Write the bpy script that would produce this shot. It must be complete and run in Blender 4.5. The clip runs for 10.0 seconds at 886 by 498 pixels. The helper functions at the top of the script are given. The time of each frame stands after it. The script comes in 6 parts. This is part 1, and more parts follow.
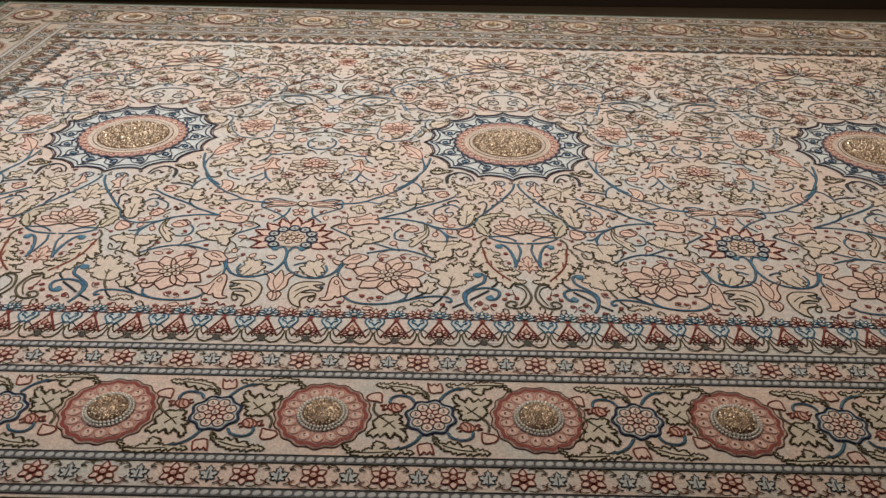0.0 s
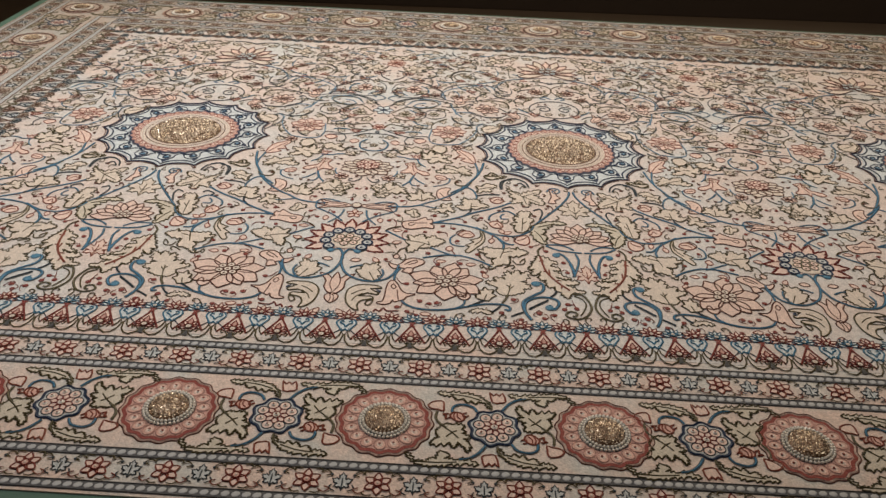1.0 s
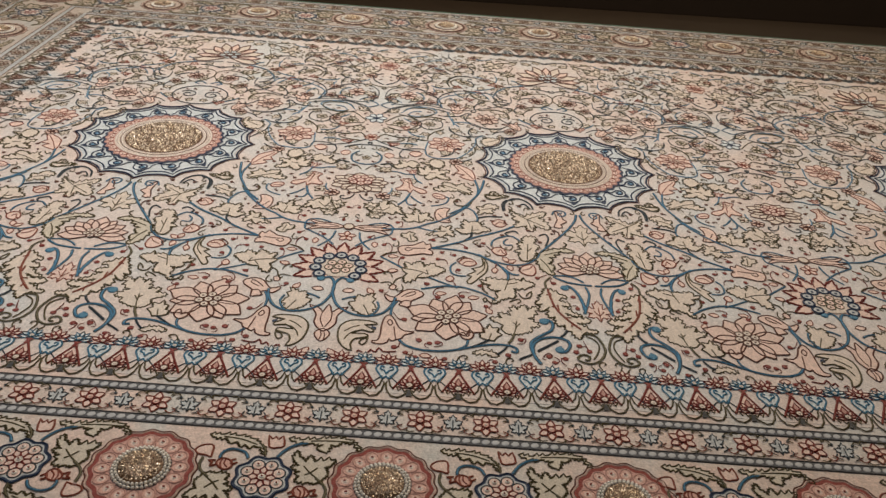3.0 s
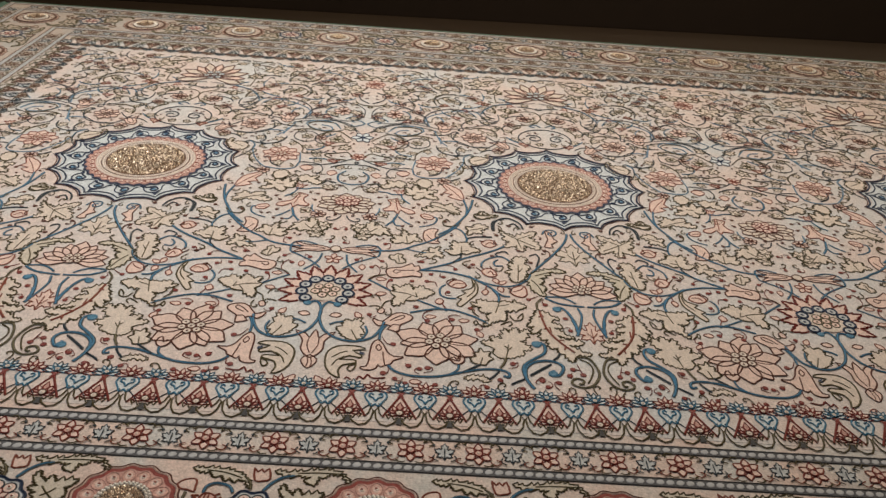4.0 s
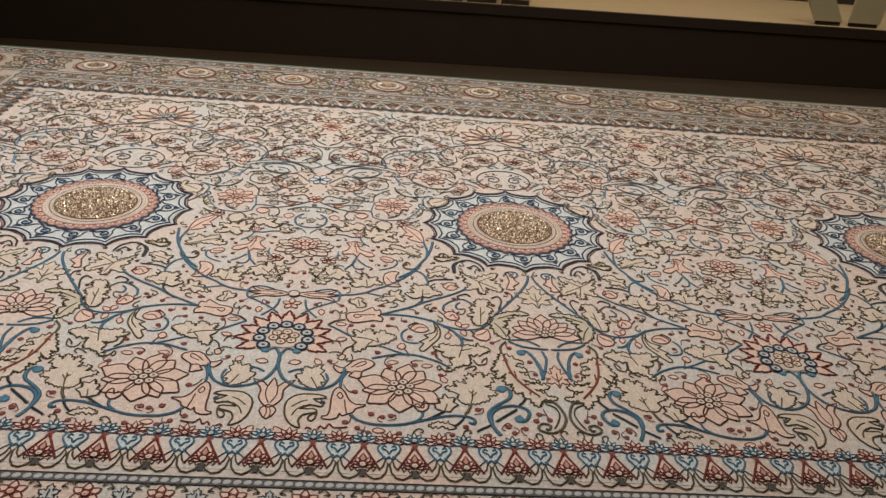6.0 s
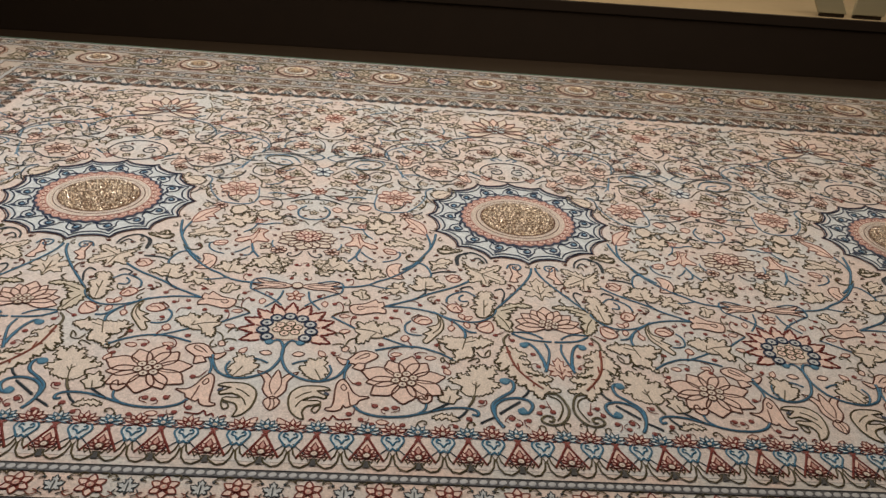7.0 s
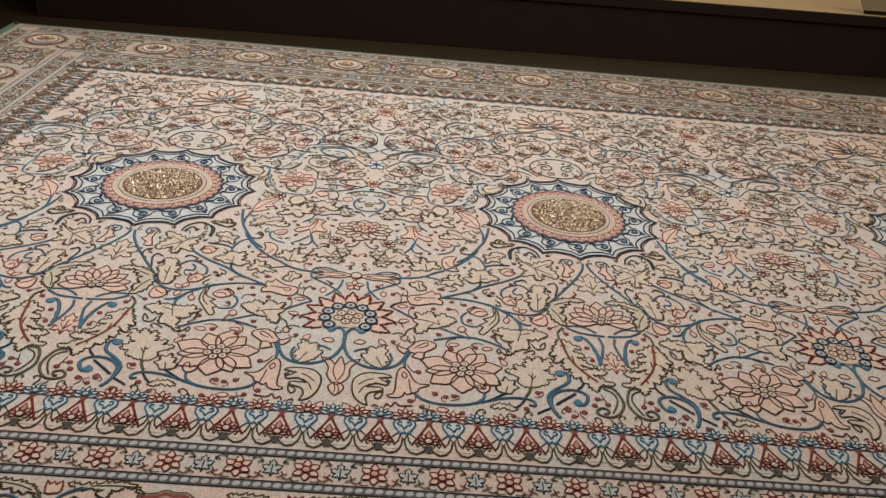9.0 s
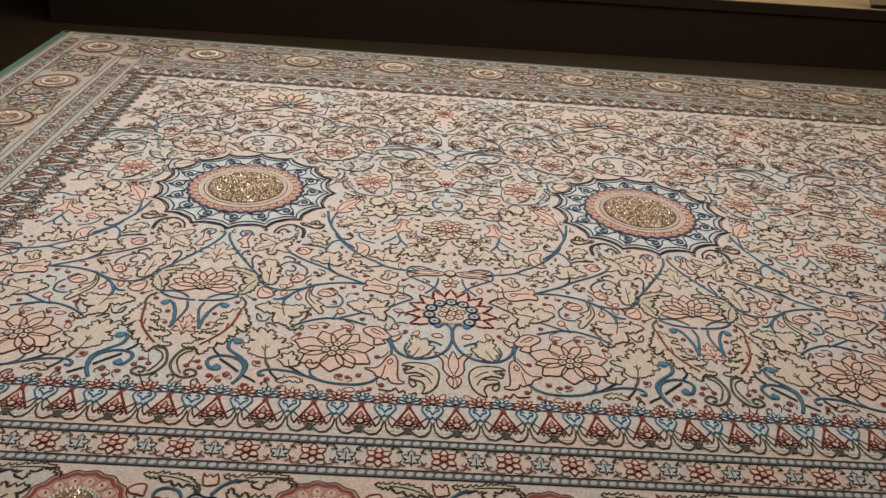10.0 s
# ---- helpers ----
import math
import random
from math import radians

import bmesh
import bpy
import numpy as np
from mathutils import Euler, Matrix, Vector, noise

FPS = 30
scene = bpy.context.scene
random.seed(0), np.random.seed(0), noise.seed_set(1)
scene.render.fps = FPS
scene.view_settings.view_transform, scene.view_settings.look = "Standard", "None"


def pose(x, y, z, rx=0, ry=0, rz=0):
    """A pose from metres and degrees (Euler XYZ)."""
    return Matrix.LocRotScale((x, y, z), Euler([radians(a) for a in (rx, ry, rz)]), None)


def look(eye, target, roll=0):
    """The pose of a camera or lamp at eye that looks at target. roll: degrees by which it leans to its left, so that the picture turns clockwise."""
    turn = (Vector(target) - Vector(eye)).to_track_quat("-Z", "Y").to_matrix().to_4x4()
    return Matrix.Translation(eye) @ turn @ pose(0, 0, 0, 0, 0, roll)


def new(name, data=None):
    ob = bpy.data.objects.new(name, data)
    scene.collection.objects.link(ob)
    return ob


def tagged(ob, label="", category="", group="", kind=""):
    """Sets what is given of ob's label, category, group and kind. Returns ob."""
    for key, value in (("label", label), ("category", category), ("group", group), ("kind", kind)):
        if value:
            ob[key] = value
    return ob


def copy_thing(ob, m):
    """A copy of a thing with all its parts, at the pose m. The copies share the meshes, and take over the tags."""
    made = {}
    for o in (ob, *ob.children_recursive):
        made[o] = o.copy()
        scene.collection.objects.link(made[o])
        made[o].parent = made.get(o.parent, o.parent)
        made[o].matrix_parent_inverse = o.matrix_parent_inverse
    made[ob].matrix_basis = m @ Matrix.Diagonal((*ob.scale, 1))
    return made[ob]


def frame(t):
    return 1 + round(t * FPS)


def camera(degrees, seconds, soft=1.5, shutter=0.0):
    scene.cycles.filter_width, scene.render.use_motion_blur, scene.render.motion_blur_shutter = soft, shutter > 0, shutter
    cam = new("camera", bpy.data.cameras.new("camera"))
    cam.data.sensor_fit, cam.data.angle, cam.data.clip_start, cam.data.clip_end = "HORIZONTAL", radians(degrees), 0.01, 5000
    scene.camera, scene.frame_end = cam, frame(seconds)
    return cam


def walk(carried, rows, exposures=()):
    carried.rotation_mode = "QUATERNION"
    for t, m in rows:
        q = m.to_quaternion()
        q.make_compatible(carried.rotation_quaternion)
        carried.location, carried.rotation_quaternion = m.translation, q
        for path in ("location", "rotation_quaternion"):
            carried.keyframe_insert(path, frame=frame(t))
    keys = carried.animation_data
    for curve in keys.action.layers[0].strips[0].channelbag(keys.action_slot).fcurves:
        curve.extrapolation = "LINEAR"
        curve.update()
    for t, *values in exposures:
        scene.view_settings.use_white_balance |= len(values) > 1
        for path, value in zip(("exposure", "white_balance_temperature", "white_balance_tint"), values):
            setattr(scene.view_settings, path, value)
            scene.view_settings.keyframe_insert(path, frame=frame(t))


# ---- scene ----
cam = camera(55.8, 10.0, soft=1.5)
PATH = [
    (0, (-0.128, -1.407, 1.434), (-0.113, 0.309, 0.408), 1.5),
    (0.5, (-0.158, -1.404, 1.428), (-0.169, 0.315, 0.407), 1.7),
    (1, (-0.18, -1.393, 1.428), (-0.213, 0.326, 0.407), 2.6),
    (1.5, (-0.197, -1.366, 1.429), (-0.249, 0.355, 0.41), 3.1),
    (2, (-0.205, -1.336, 1.427), (-0.265, 0.384, 0.409), 3.5),
    (2.5, (-0.203, -1.315, 1.425), (-0.255, 0.402, 0.4), 3.6),
    (2.7, (-0.21, -1.302, 1.428), (-0.225, 0.404, 0.384), 4.2),
    (3.8, (-0.215, -1.271, 1.422), (-0.171, 0.44, 0.388), 4.7),
    (4, (-0.215, -1.265, 1.421), (-0.169, 0.462, 0.415), 4.4),
    (4.5, (-0.22, -1.25, 1.418), (-0.139, 0.525, 0.5), 4.5),
    (5, (-0.224, -1.248, 1.421), (-0.101, 0.537, 0.527), 5.0),
    (5.2, (-0.225, -1.248, 1.419), (-0.082, 0.534, 0.522), 5.3),
    (6.3, (-0.224, -1.248, 1.416), (-0.074, 0.521, 0.495), 5.4),
    (6.5, (-0.224, -1.249, 1.417), (-0.08, 0.519, 0.492), 5.3),
    (7, (-0.226, -1.248, 1.416), (-0.08, 0.515, 0.484), 5.4),
    (7.5, (-0.229, -1.251, 1.416), (-0.106, 0.508, 0.473), 5.0),
    (8, (-0.233, -1.252, 1.417), (-0.127, 0.503, 0.466), 4.8),
    (8.5, (-0.238, -1.254, 1.418), (-0.139, 0.499, 0.462), 5.0),
    (9, (-0.265, -1.271, 1.427), (-0.187, 0.485, 0.473), 5.6),
    (9.5, (-0.33, -1.288, 1.429), (-0.258, 0.469, 0.476), 5.7),
    (10, (-0.407, -1.304, 1.433), (-0.314, 0.45, 0.478), 4.9),
]
walk(cam, [(t, look(eye, target, roll)) for t, eye, target, roll in PATH], [(0.0, 0.15), (1.5, 0.11), (4.0, 0.05), (10.0, 0.03)])

# ---- world and lamps ----
CARPET_Z = 0.82          # top of the carpet above the gallery floor
world = bpy.data.worlds.new("gallery_dark")
scene.world = world
world.use_nodes = True
world.node_tree.nodes["Background"].inputs[0].default_value = (1.0, 0.82, 0.62, 1)
world.node_tree.nodes["Background"].inputs[1].default_value = 0.012


def spot(name, place, aim, watts, angle, size, color=(1.0, 0.985, 1.0), blend=0.7):
    lamp = bpy.data.lights.new(name, "SPOT")
    lamp.energy, lamp.spot_size, lamp.spot_blend, lamp.shadow_soft_size, lamp.color = watts, radians(angle), blend, size, color
    ob = new(name, lamp)
    ob.matrix_basis = look(place, aim)
    return ob


# track spotlights under the ceiling, over and in front of the carpet
spot("track_spotlight", (-1.45, 0.25, 3.25), (-0.70, 0.16, CARPET_Z), 184, 56, 0.04, (0.965, 0.995, 1.0), 1.0)
spot("track_spotlight", (1.45, 0.25, 3.25), (0.80, 0.40, CARPET_Z), 79, 68, 0.04, (1.0, 0.975, 0.97), 1.0)
spot("track_spotlight", (-1.0, -1.7, 3.25), (-0.9, -0.55, CARPET_Z), 17, 62, 0.03, (1.0, 0.80, 0.72), 1.0)
spot("track_spotlight", (-0.1, 1.2, 3.25), (-0.1, 0.05, CARPET_Z), 50, 56, 0.04, (0.93, 1.0, 1.01), 1.0)

# unseen dim fill lamp, added under the ceiling to lift the dark gallery
fill_lamp = bpy.data.lights.new("ceiling_light", "AREA")
fill_lamp.shape, fill_lamp.size, fill_lamp.size_y, fill_lamp.energy, fill_lamp.color = "RECTANGLE", 6.0, 3.0, 110, (1.0, 0.80, 0.55)
new("ceiling_light", fill_lamp).matrix_basis = pose(0.5, 2.6, 3.48)

# ---- materials ----


def material(name, color, rough=0.6, metal=0.0, vary=0.12, scale=40.0, bump=0.0, bump_scale=900.0, second=None, second_scale=6.0, spec=0.5, beads=False, coat=0.0, islands=0.0):
    m = bpy.data.materials.new(name)
    m.use_nodes = True
    nt = m.node_tree
    b = nt.nodes["Principled BSDF"]
    b.inputs["Roughness"].default_value, b.inputs["Metallic"].default_value = rough, metal
    b.inputs["Specular IOR Level"].default_value = spec
    b.inputs["Coat Weight"].default_value = coat
    geo = nt.nodes.new("ShaderNodeTexCoord")
    fine = nt.nodes.new("ShaderNodeTexNoise")
    fine.inputs["Scale"].default_value, fine.inputs["Detail"].default_value = scale, 4
    nt.links.new(geo.outputs["Object"], fine.inputs["Vector"])
    base = nt.nodes.new("ShaderNodeMix")
    base.data_type = "RGBA"
    base.inputs["A"].default_value = (*[c * (1 - vary) for c in color], 1)
    base.inputs["B"].default_value = (*[min(1, c * (1 + vary)) for c in color], 1)
    nt.links.new(fine.outputs["Fac"], base.inputs["Factor"])
    out = base.outputs["Result"]
    if second:
        broad = nt.nodes.new("ShaderNodeTexNoise")
        broad.inputs["Scale"].default_value, broad.inputs["Detail"].default_value = second_scale, 3
        nt.links.new(geo.outputs["Object"], broad.inputs["Vector"])
        ramp = nt.nodes.new("ShaderNodeValToRGB")
        ramp.color_ramp.elements[0].position, ramp.color_ramp.elements[1].position = 0.42, 0.64
        nt.links.new(broad.outputs["Fac"], ramp.inputs["Fac"])
        mix = nt.nodes.new("ShaderNodeMix")
        mix.data_type = "RGBA"
        nt.links.new(ramp.outputs["Color"], mix.inputs["Factor"])
        nt.links.new(out, mix.inputs["A"])
        mix.inputs["B"].default_value = (*second, 1)
        out = mix.outputs["Result"]
    if bump or beads:
        if beads:
            tex = nt.nodes.new("ShaderNodeTexVoronoi")
            tex.inputs["Scale"].default_value = bump_scale
            grain = tex.outputs["Distance"]
            # tone of single beads
            tone = nt.nodes.new("ShaderNodeMix")
            tone.data_type, tone.blend_type = "RGBA", "MULTIPLY"
            tone.inputs["Factor"].default_value = 0.55
            bw = nt.nodes.new("ShaderNodeRGBToBW")
            nt.links.new(tex.outputs["Color"], bw.inputs["Color"])
            lift = nt.nodes.new("ShaderNodeMapRange")
            lift.inputs["To Min"].default_value, lift.inputs["To Max"].default_value = 0.55, 1.25
            nt.links.new(bw.outputs["Val"], lift.inputs["Value"])
            nt.links.new(out, tone.inputs["A"])
            nt.links.new(lift.outputs["Result"], tone.inputs["B"])
            out = tone.outputs["Result"]
        else:
            tex = nt.nodes.new("ShaderNodeTexNoise")
            tex.inputs["Scale"].default_value = bump_scale
            grain = tex.outputs["Fac"]
        nt.links.new(geo.outputs["Object"], tex.inputs["Vector"])
        bm_node = nt.nodes.new("ShaderNodeBump")
        bm_node.inputs["Strength"].default_value, bm_node.inputs["Distance"].default_value = (bump or 0.5), 0.001
        bm_node.invert = beads
        nt.links.new(grain, bm_node.inputs["Height"])
        nt.links.new(bm_node.outputs["Normal"], b.inputs["Normal"])
    if islands:
        # each little stone has its own tone; the wide spread paints in glints
        geom = nt.nodes.new("ShaderNodeNewGeometry")
        rise = nt.nodes.new("ShaderNodeMapRange")
        rise.inputs["To Min"].default_value, rise.inputs["To Max"].default_value = 0.15, 1.20
        nt.links.new(geom.outputs["Random Per Island"], rise.inputs["Value"])
        stone = nt.nodes.new("ShaderNodeMix")
        stone.data_type, stone.blend_type = "RGBA", "MULTIPLY"
        stone.inputs["Factor"].default_value = islands
        nt.links.new(out, stone.inputs["A"])
        nt.links.new(rise.outputs["Result"], stone.inputs["B"])
        out = stone.outputs["Result"]
    nt.links.new(out, b.inputs["Base Color"])
    return m


GROUND = material("seed_pearl_ground", (0.590, 0.464, 0.403), 0.55, vary=0.14, scale=70, second=(0.525, 0.50, 0.475), second_scale=7, beads=True, bump=0.5, bump_scale=380)
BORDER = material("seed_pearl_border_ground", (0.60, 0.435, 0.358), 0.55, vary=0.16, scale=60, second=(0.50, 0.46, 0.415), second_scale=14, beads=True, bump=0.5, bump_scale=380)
# darker copy of the border ground, light falloff put into the colour
DIM_BORDER = material("grey_seed_pearl_ground", (0.43, 0.345, 0.285), 0.55, vary=0.18, scale=60, second=(0.40, 0.37, 0.335), second_scale=14, beads=True, bump=0.5, bump_scale=380)
PINK = material("salmon_bead_fill", (0.64, 0.445, 0.366), 0.5, vary=0.15, scale=80, beads=True, bump=0.45, bump_scale=480)
SALMON = material("deep_salmon_bead_fill", (0.51, 0.285, 0.235), 0.5, vary=0.18, scale=90, beads=True, bump=0.45, bump_scale=480, spec=0.12)
ROSE = material("rose_bead_fill", (0.58, 0.34, 0.275), 0.5, vary=0.2, scale=90, beads=True, bump=0.45, bump_scale=480, spec=0.12)
CREAM = material("cream_bead_fill", (0.580, 0.470, 0.385), 0.5, vary=0.15, scale=80, beads=True, bump=0.45, bump_scale=480)
PALE = material("pale_blue_bead_fill", (0.52, 0.535, 0.53), 0.5, vary=0.2, scale=80, beads=True, bump=0.45, bump_scale=480)
BLUE = material("blue_glass_bead_line", (0.058, 0.165, 0.245), 0.35, vary=0.35, scale=160, bump=0.5, bump_scale=1100, spec=0.2)
SKY = material("light_blue_bead_line", (0.13, 0.235, 0.325), 0.35, vary=0.3, scale=160, bump=0.5, bump_scale=1100, spec=0.2)
NAVY = material("navy_bead_line", (0.026, 0.038, 0.072), 0.35, vary=0.4, scale=160, bump=0.5, bump_scale=1100, spec=0.2)
OLIVE = material("olive_bead_line", (0.090, 0.071, 0.034), 0.4, vary=0.4, scale=160, bump=0.5, bump_scale=1100, spec=0.2)
BROWN = material("dark_brown_bead_line", (0.105, 0.038, 0.025), 0.4, vary=0.4, scale=160, bump=0.5, bump_scale=1100, spec=0.2)
RED = material("madder_red_bead_line", (0.185, 0.034, 0.027), 0.38, vary=0.35, scale=160, bump=0.5, bump_scale=1100, spec=0.2)
RUST = material("rust_bead_line", (0.23, 0.065, 0.042), 0.38, vary=0.35, scale=160, bump=0.5, bump_scale=1100, spec=0.2)
GREY = material("slate_bead_line", (0.040, 0.050, 0.058), 0.4, vary=0.4, scale=160, bump=0.5, bump_scale=1100, spec=0.2)
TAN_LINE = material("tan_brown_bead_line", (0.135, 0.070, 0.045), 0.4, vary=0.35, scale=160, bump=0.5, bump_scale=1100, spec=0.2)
PEARL = material("white_pearl", (0.84, 0.77, 0.68), 0.28, vary=0.15, scale=200, spec=0.6, coat=0.3)
LEAFGREY = material("grey_blue_bead_fill", (0.41, 0.41, 0.40), 0.5, vary=0.2, scale=80, beads=True, bump=0.45, bump_scale=480)
SEED = material("cream_seed_pearl", (0.66, 0.54, 0.45), 0.4, vary=0.15, scale=200)
ROPE = material("grey_flat_pearl", (0.37, 0.36, 0.36), 0.45, vary=0.25, scale=120)
RIM = material("dark_rose_bead_fill", (0.235, 0.048, 0.037), 0.45, vary=0.25, scale=120, beads=True, bump=0.4, bump_scale=480, spec=0.12)
GOLD = material("faceted_gilt_stones", (0.96, 0.70, 0.52), 0.33, metal=0.4, vary=0.2, scale=420, islands=0.75)
GILT = material("bright_gilt_stones", (0.92, 0.67, 0.48), 0.32, metal=0.45, vary=0.2, scale=420, islands=0.75)
STRIPE = material("black_brown_bead_stripe", (0.046, 0.043, 0.043), 0.5, vary=0.4, scale=160, bump=0.5, bump_scale=1100, spec=0.2)
# fill for far and side borders, the weaker light mixed into its colour
DIM_FILL = material("tan_bead_fill", (0.40, 0.315, 0.245), 0.5, vary=0.18, scale=80, beads=True, bump=0.45, bump_scale=480)
SLATE_BED = material("slate_bead_bed", (0.085, 0.082, 0.085), 0.5, vary=0.3, scale=160, bump=0.5, bump_scale=1100, spec=0.2)
GILT_BED = material("bronze_gilt_bed", (0.16, 0.088, 0.048), 0.45, metal=0.4, vary=0.3, scale=300)
SAGE = material("sage_cream_bead_fill", (0.50, 0.42, 0.325), 0.5, vary=0.18, scale=80, beads=True, bump=0.45, bump_scale=480)
BLUE_CORE = material("blue_bead_core", (0.066, 0.190, 0.300), 0.35, vary=0.3, scale=160, bump=0.5, bump_scale=1100, spec=0.2)
OLIVE_CORE = material("olive_bead_core", (0.15, 0.125, 0.072), 0.4, vary=0.3, scale=160, bump=0.5, bump_scale=1100, spec=0.2)
OLIVE_EDGE = material("dark_olive_bead_edge", (0.040, 0.032, 0.016), 0.4, vary=0.3, scale=160, bump=0.5, bump_scale=1100, spec=0.2)
SILK = material("green_silk_edging", (0.065, 0.135, 0.100), 0.75, vary=0.25, scale=30, bump=0.4, bump_scale=600)
PLINTH = material("dark_brown_felt", (0.027, 0.016, 0.010), 0.9, vary=0.25, scale=20, bump=0.3, bump_scale=500)
FLOOR = material("dark_brown_floor", (0.027, 0.016, 0.009), 0.6, vary=0.3, scale=8, second=(0.030, 0.019, 0.011), second_scale=1.5, bump=0.15, bump_scale=200)
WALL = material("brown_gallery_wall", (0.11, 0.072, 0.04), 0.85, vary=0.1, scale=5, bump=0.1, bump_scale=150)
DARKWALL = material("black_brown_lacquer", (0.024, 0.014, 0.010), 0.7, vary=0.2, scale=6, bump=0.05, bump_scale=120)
SHELF = material("cream_case_floor", (0.46, 0.36, 0.23), 0.7, vary=0.08, scale=14, bump=0.1, bump_scale=300)
PANEL = material("ivory_painted_panel", (0.46, 0.42, 0.30), 0.6, vary=0.06, scale=12, bump=0.05, bump_scale=250)


# ---- the gallery ----

def mesh_of(name, bm, mat):
    me = bpy.data.meshes.new(name)
    bm.to_mesh(me)
    bm.free()
    me.materials.append(mat)
    return me


def box_bm(x0, x1, y0, y1, z0, z1, bevel=0.0):
    bm = bmesh.new()
    bmesh.ops.create_cube(bm, size=1)
    for v in bm.verts:
        v.co = Vector(((x0 + x1) / 2 + v.co.x * (x1 - x0), (y0 + y1) / 2 + v.co.y * (y1 - y0), (z0 + z1) / 2 + v.co.z * (z1 - z0)))
    if bevel:
        bmesh.ops.bevel(bm, geom=list(bm.edges), offset=bevel, segments=2, affect="EDGES", profile=0.5)
    return bm


def part(name, bm, mat, parent=None, label=""):
    ob = new(name, mesh_of(name, bm, mat))
    ob.parent = parent
    return tagged(ob, label)


def structure(name, bm, mat, label, category):
    return tagged(part(name, bm, mat), label, category, kind="structure")


structure("floor", box_bm(-7, 8, -5, 9, -0.12, 0.0), FLOOR, "dark brown dim gallery floor", "floor")
structure("ceiling", box_bm(-7, 8, -5, 9, 3.5, 3.62), DARKWALL, "black-brown unlit gallery ceiling", "ceiling")
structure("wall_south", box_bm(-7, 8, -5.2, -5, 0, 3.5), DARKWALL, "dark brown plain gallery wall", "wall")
structure("wall_north", box_bm(-7, 8, 9, 9.2, 0, 3.5), WALL, "brown plain gallery wall in dim light", "wall")
structure("wall_west", box_bm(-7.2, -7, -5, 9, 0, 3.5), WALL, "brown plain gallery wall in dim light", "wall")
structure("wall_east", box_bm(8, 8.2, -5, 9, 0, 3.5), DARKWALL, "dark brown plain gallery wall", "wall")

# the low stage on which the carpet lies
stage = tagged(new("display_plinth"), "dark brown felt-covered plinth under the carpet", "plinth")
part("top_board", box_bm(-1.335, 1.335, -0.905, 0.897, CARPET_Z - 0.05, CARPET_Z - 0.012, 0.006), PLINTH, stage)
part("body", box_bm(-1.32, 1.32, -0.86, 0.865, 0.06, CARPET_Z - 0.05, 0.004), PLINTH, stage)
part("recessed_base", box_bm(-1.26, 1.26, -0.80, 0.80, 0.0, 0.06), DARKWALL, stage)

# the long wall case behind the carpet
CASE_Y, SHELF_Z, CASE_X = 4.0, 0.39, -2.68
case = tagged(new("display_case"), "long dark wall case with a lit cream floor", "display case")
part("base", box_bm(CASE_X, 7.0, CASE_Y, CASE_Y + 1.6, 0, SHELF_Z - 0.02, 0.004), DARKWALL, case)
part("case_floor", box_bm(CASE_X + 0.6, 6.98, CASE_Y + 0.01, CASE_Y + 0.93, SHELF_Z - 0.02, SHELF_Z + 0.004), SHELF, case, "lit cream case floor")
part("front_lip", box_bm(CASE_X, 7.0, CASE_Y - 0.008, CASE_Y + 0.014, SHELF_Z - 0.06, SHELF_Z + 0.007, 0.003), DARKWALL, case, "dark front lip")
part("back_panel", box_bm(CASE_X + 0.6, 7.0, CASE_Y + 1.55, CASE_Y + 1.6, SHELF_Z, 2.6), WALL, case, "brown back panel in shade")
part("end_panel", box_bm(CASE_X, CASE_X + 0.6, CASE_Y, CASE_Y + 1.6, SHELF_Z, 2.6), DARKWALL, case)
part("canopy", box_bm(CASE_X, 7.0, CASE_Y, CASE_Y + 1.6, 2.6, 3.5), DARKWALL, case)
case_lamp = bpy.data.lights.new("case_lamp", "AREA")
case_lamp.shape, case_lamp.size, case_lamp.size_y, case_lamp.energy, case_lamp.color = "RECTANGLE", 7.0, 0.12, 15, (1.0, 0.87, 0.66)
new("case_lamp", case_lamp).matrix_basis = pose(2.6, CASE_Y + 0.62, 2.55)
front_lamp = bpy.data.lights.new("case_front_lamp", "AREA")
front_lamp.shape, front_lamp.size, front_lamp.size_y, front_lamp.energy, front_lamp.color = "RECTANGLE", 7.0, 0.1, 20, (1.0, 0.90, 0.72)
new("case_front_lamp", front_lamp).matrix_basis = pose(2.6, CASE_Y - 0.9, 3.3, 18)


def board(x0, x1, z0, z1, lean, thick, y, name, mat, parent, label=""):
    """An upright board whose top is shifted sideways by lean."""
    bm = box_bm(x0, x1, y, y + thick, z0, z1, 0.004)
    for v in bm.verts:
        v.co.x += lean * (v.co.z - z0) / (z1 - z0)
    return part(name, bm, mat, parent, label)


def caption_stand(x0, x1):
    top = tagged(new("caption_panel"), "ivory caption panel standing on the lit case floor", "caption panel", "caption panels in the wall case")
    board(x0 + 0.006, x1 - 0.006, SHELF_Z + 0.034, SHELF_Z + 0.36, 0.0, 0.02, CASE_Y + 0.03, "face", PANEL, top)
    board(x0 + 0.012, x1 - 0.012, SHELF_Z + 0.004, SHELF_Z + 0.034, 0.0, 0.012, CASE_Y + 0.034, "foot", DARKWALL, top)


caption_stand(0.091, 0.222)
caption_stand(0.225, 0.436)
caption_stand(0.442, 0.649)
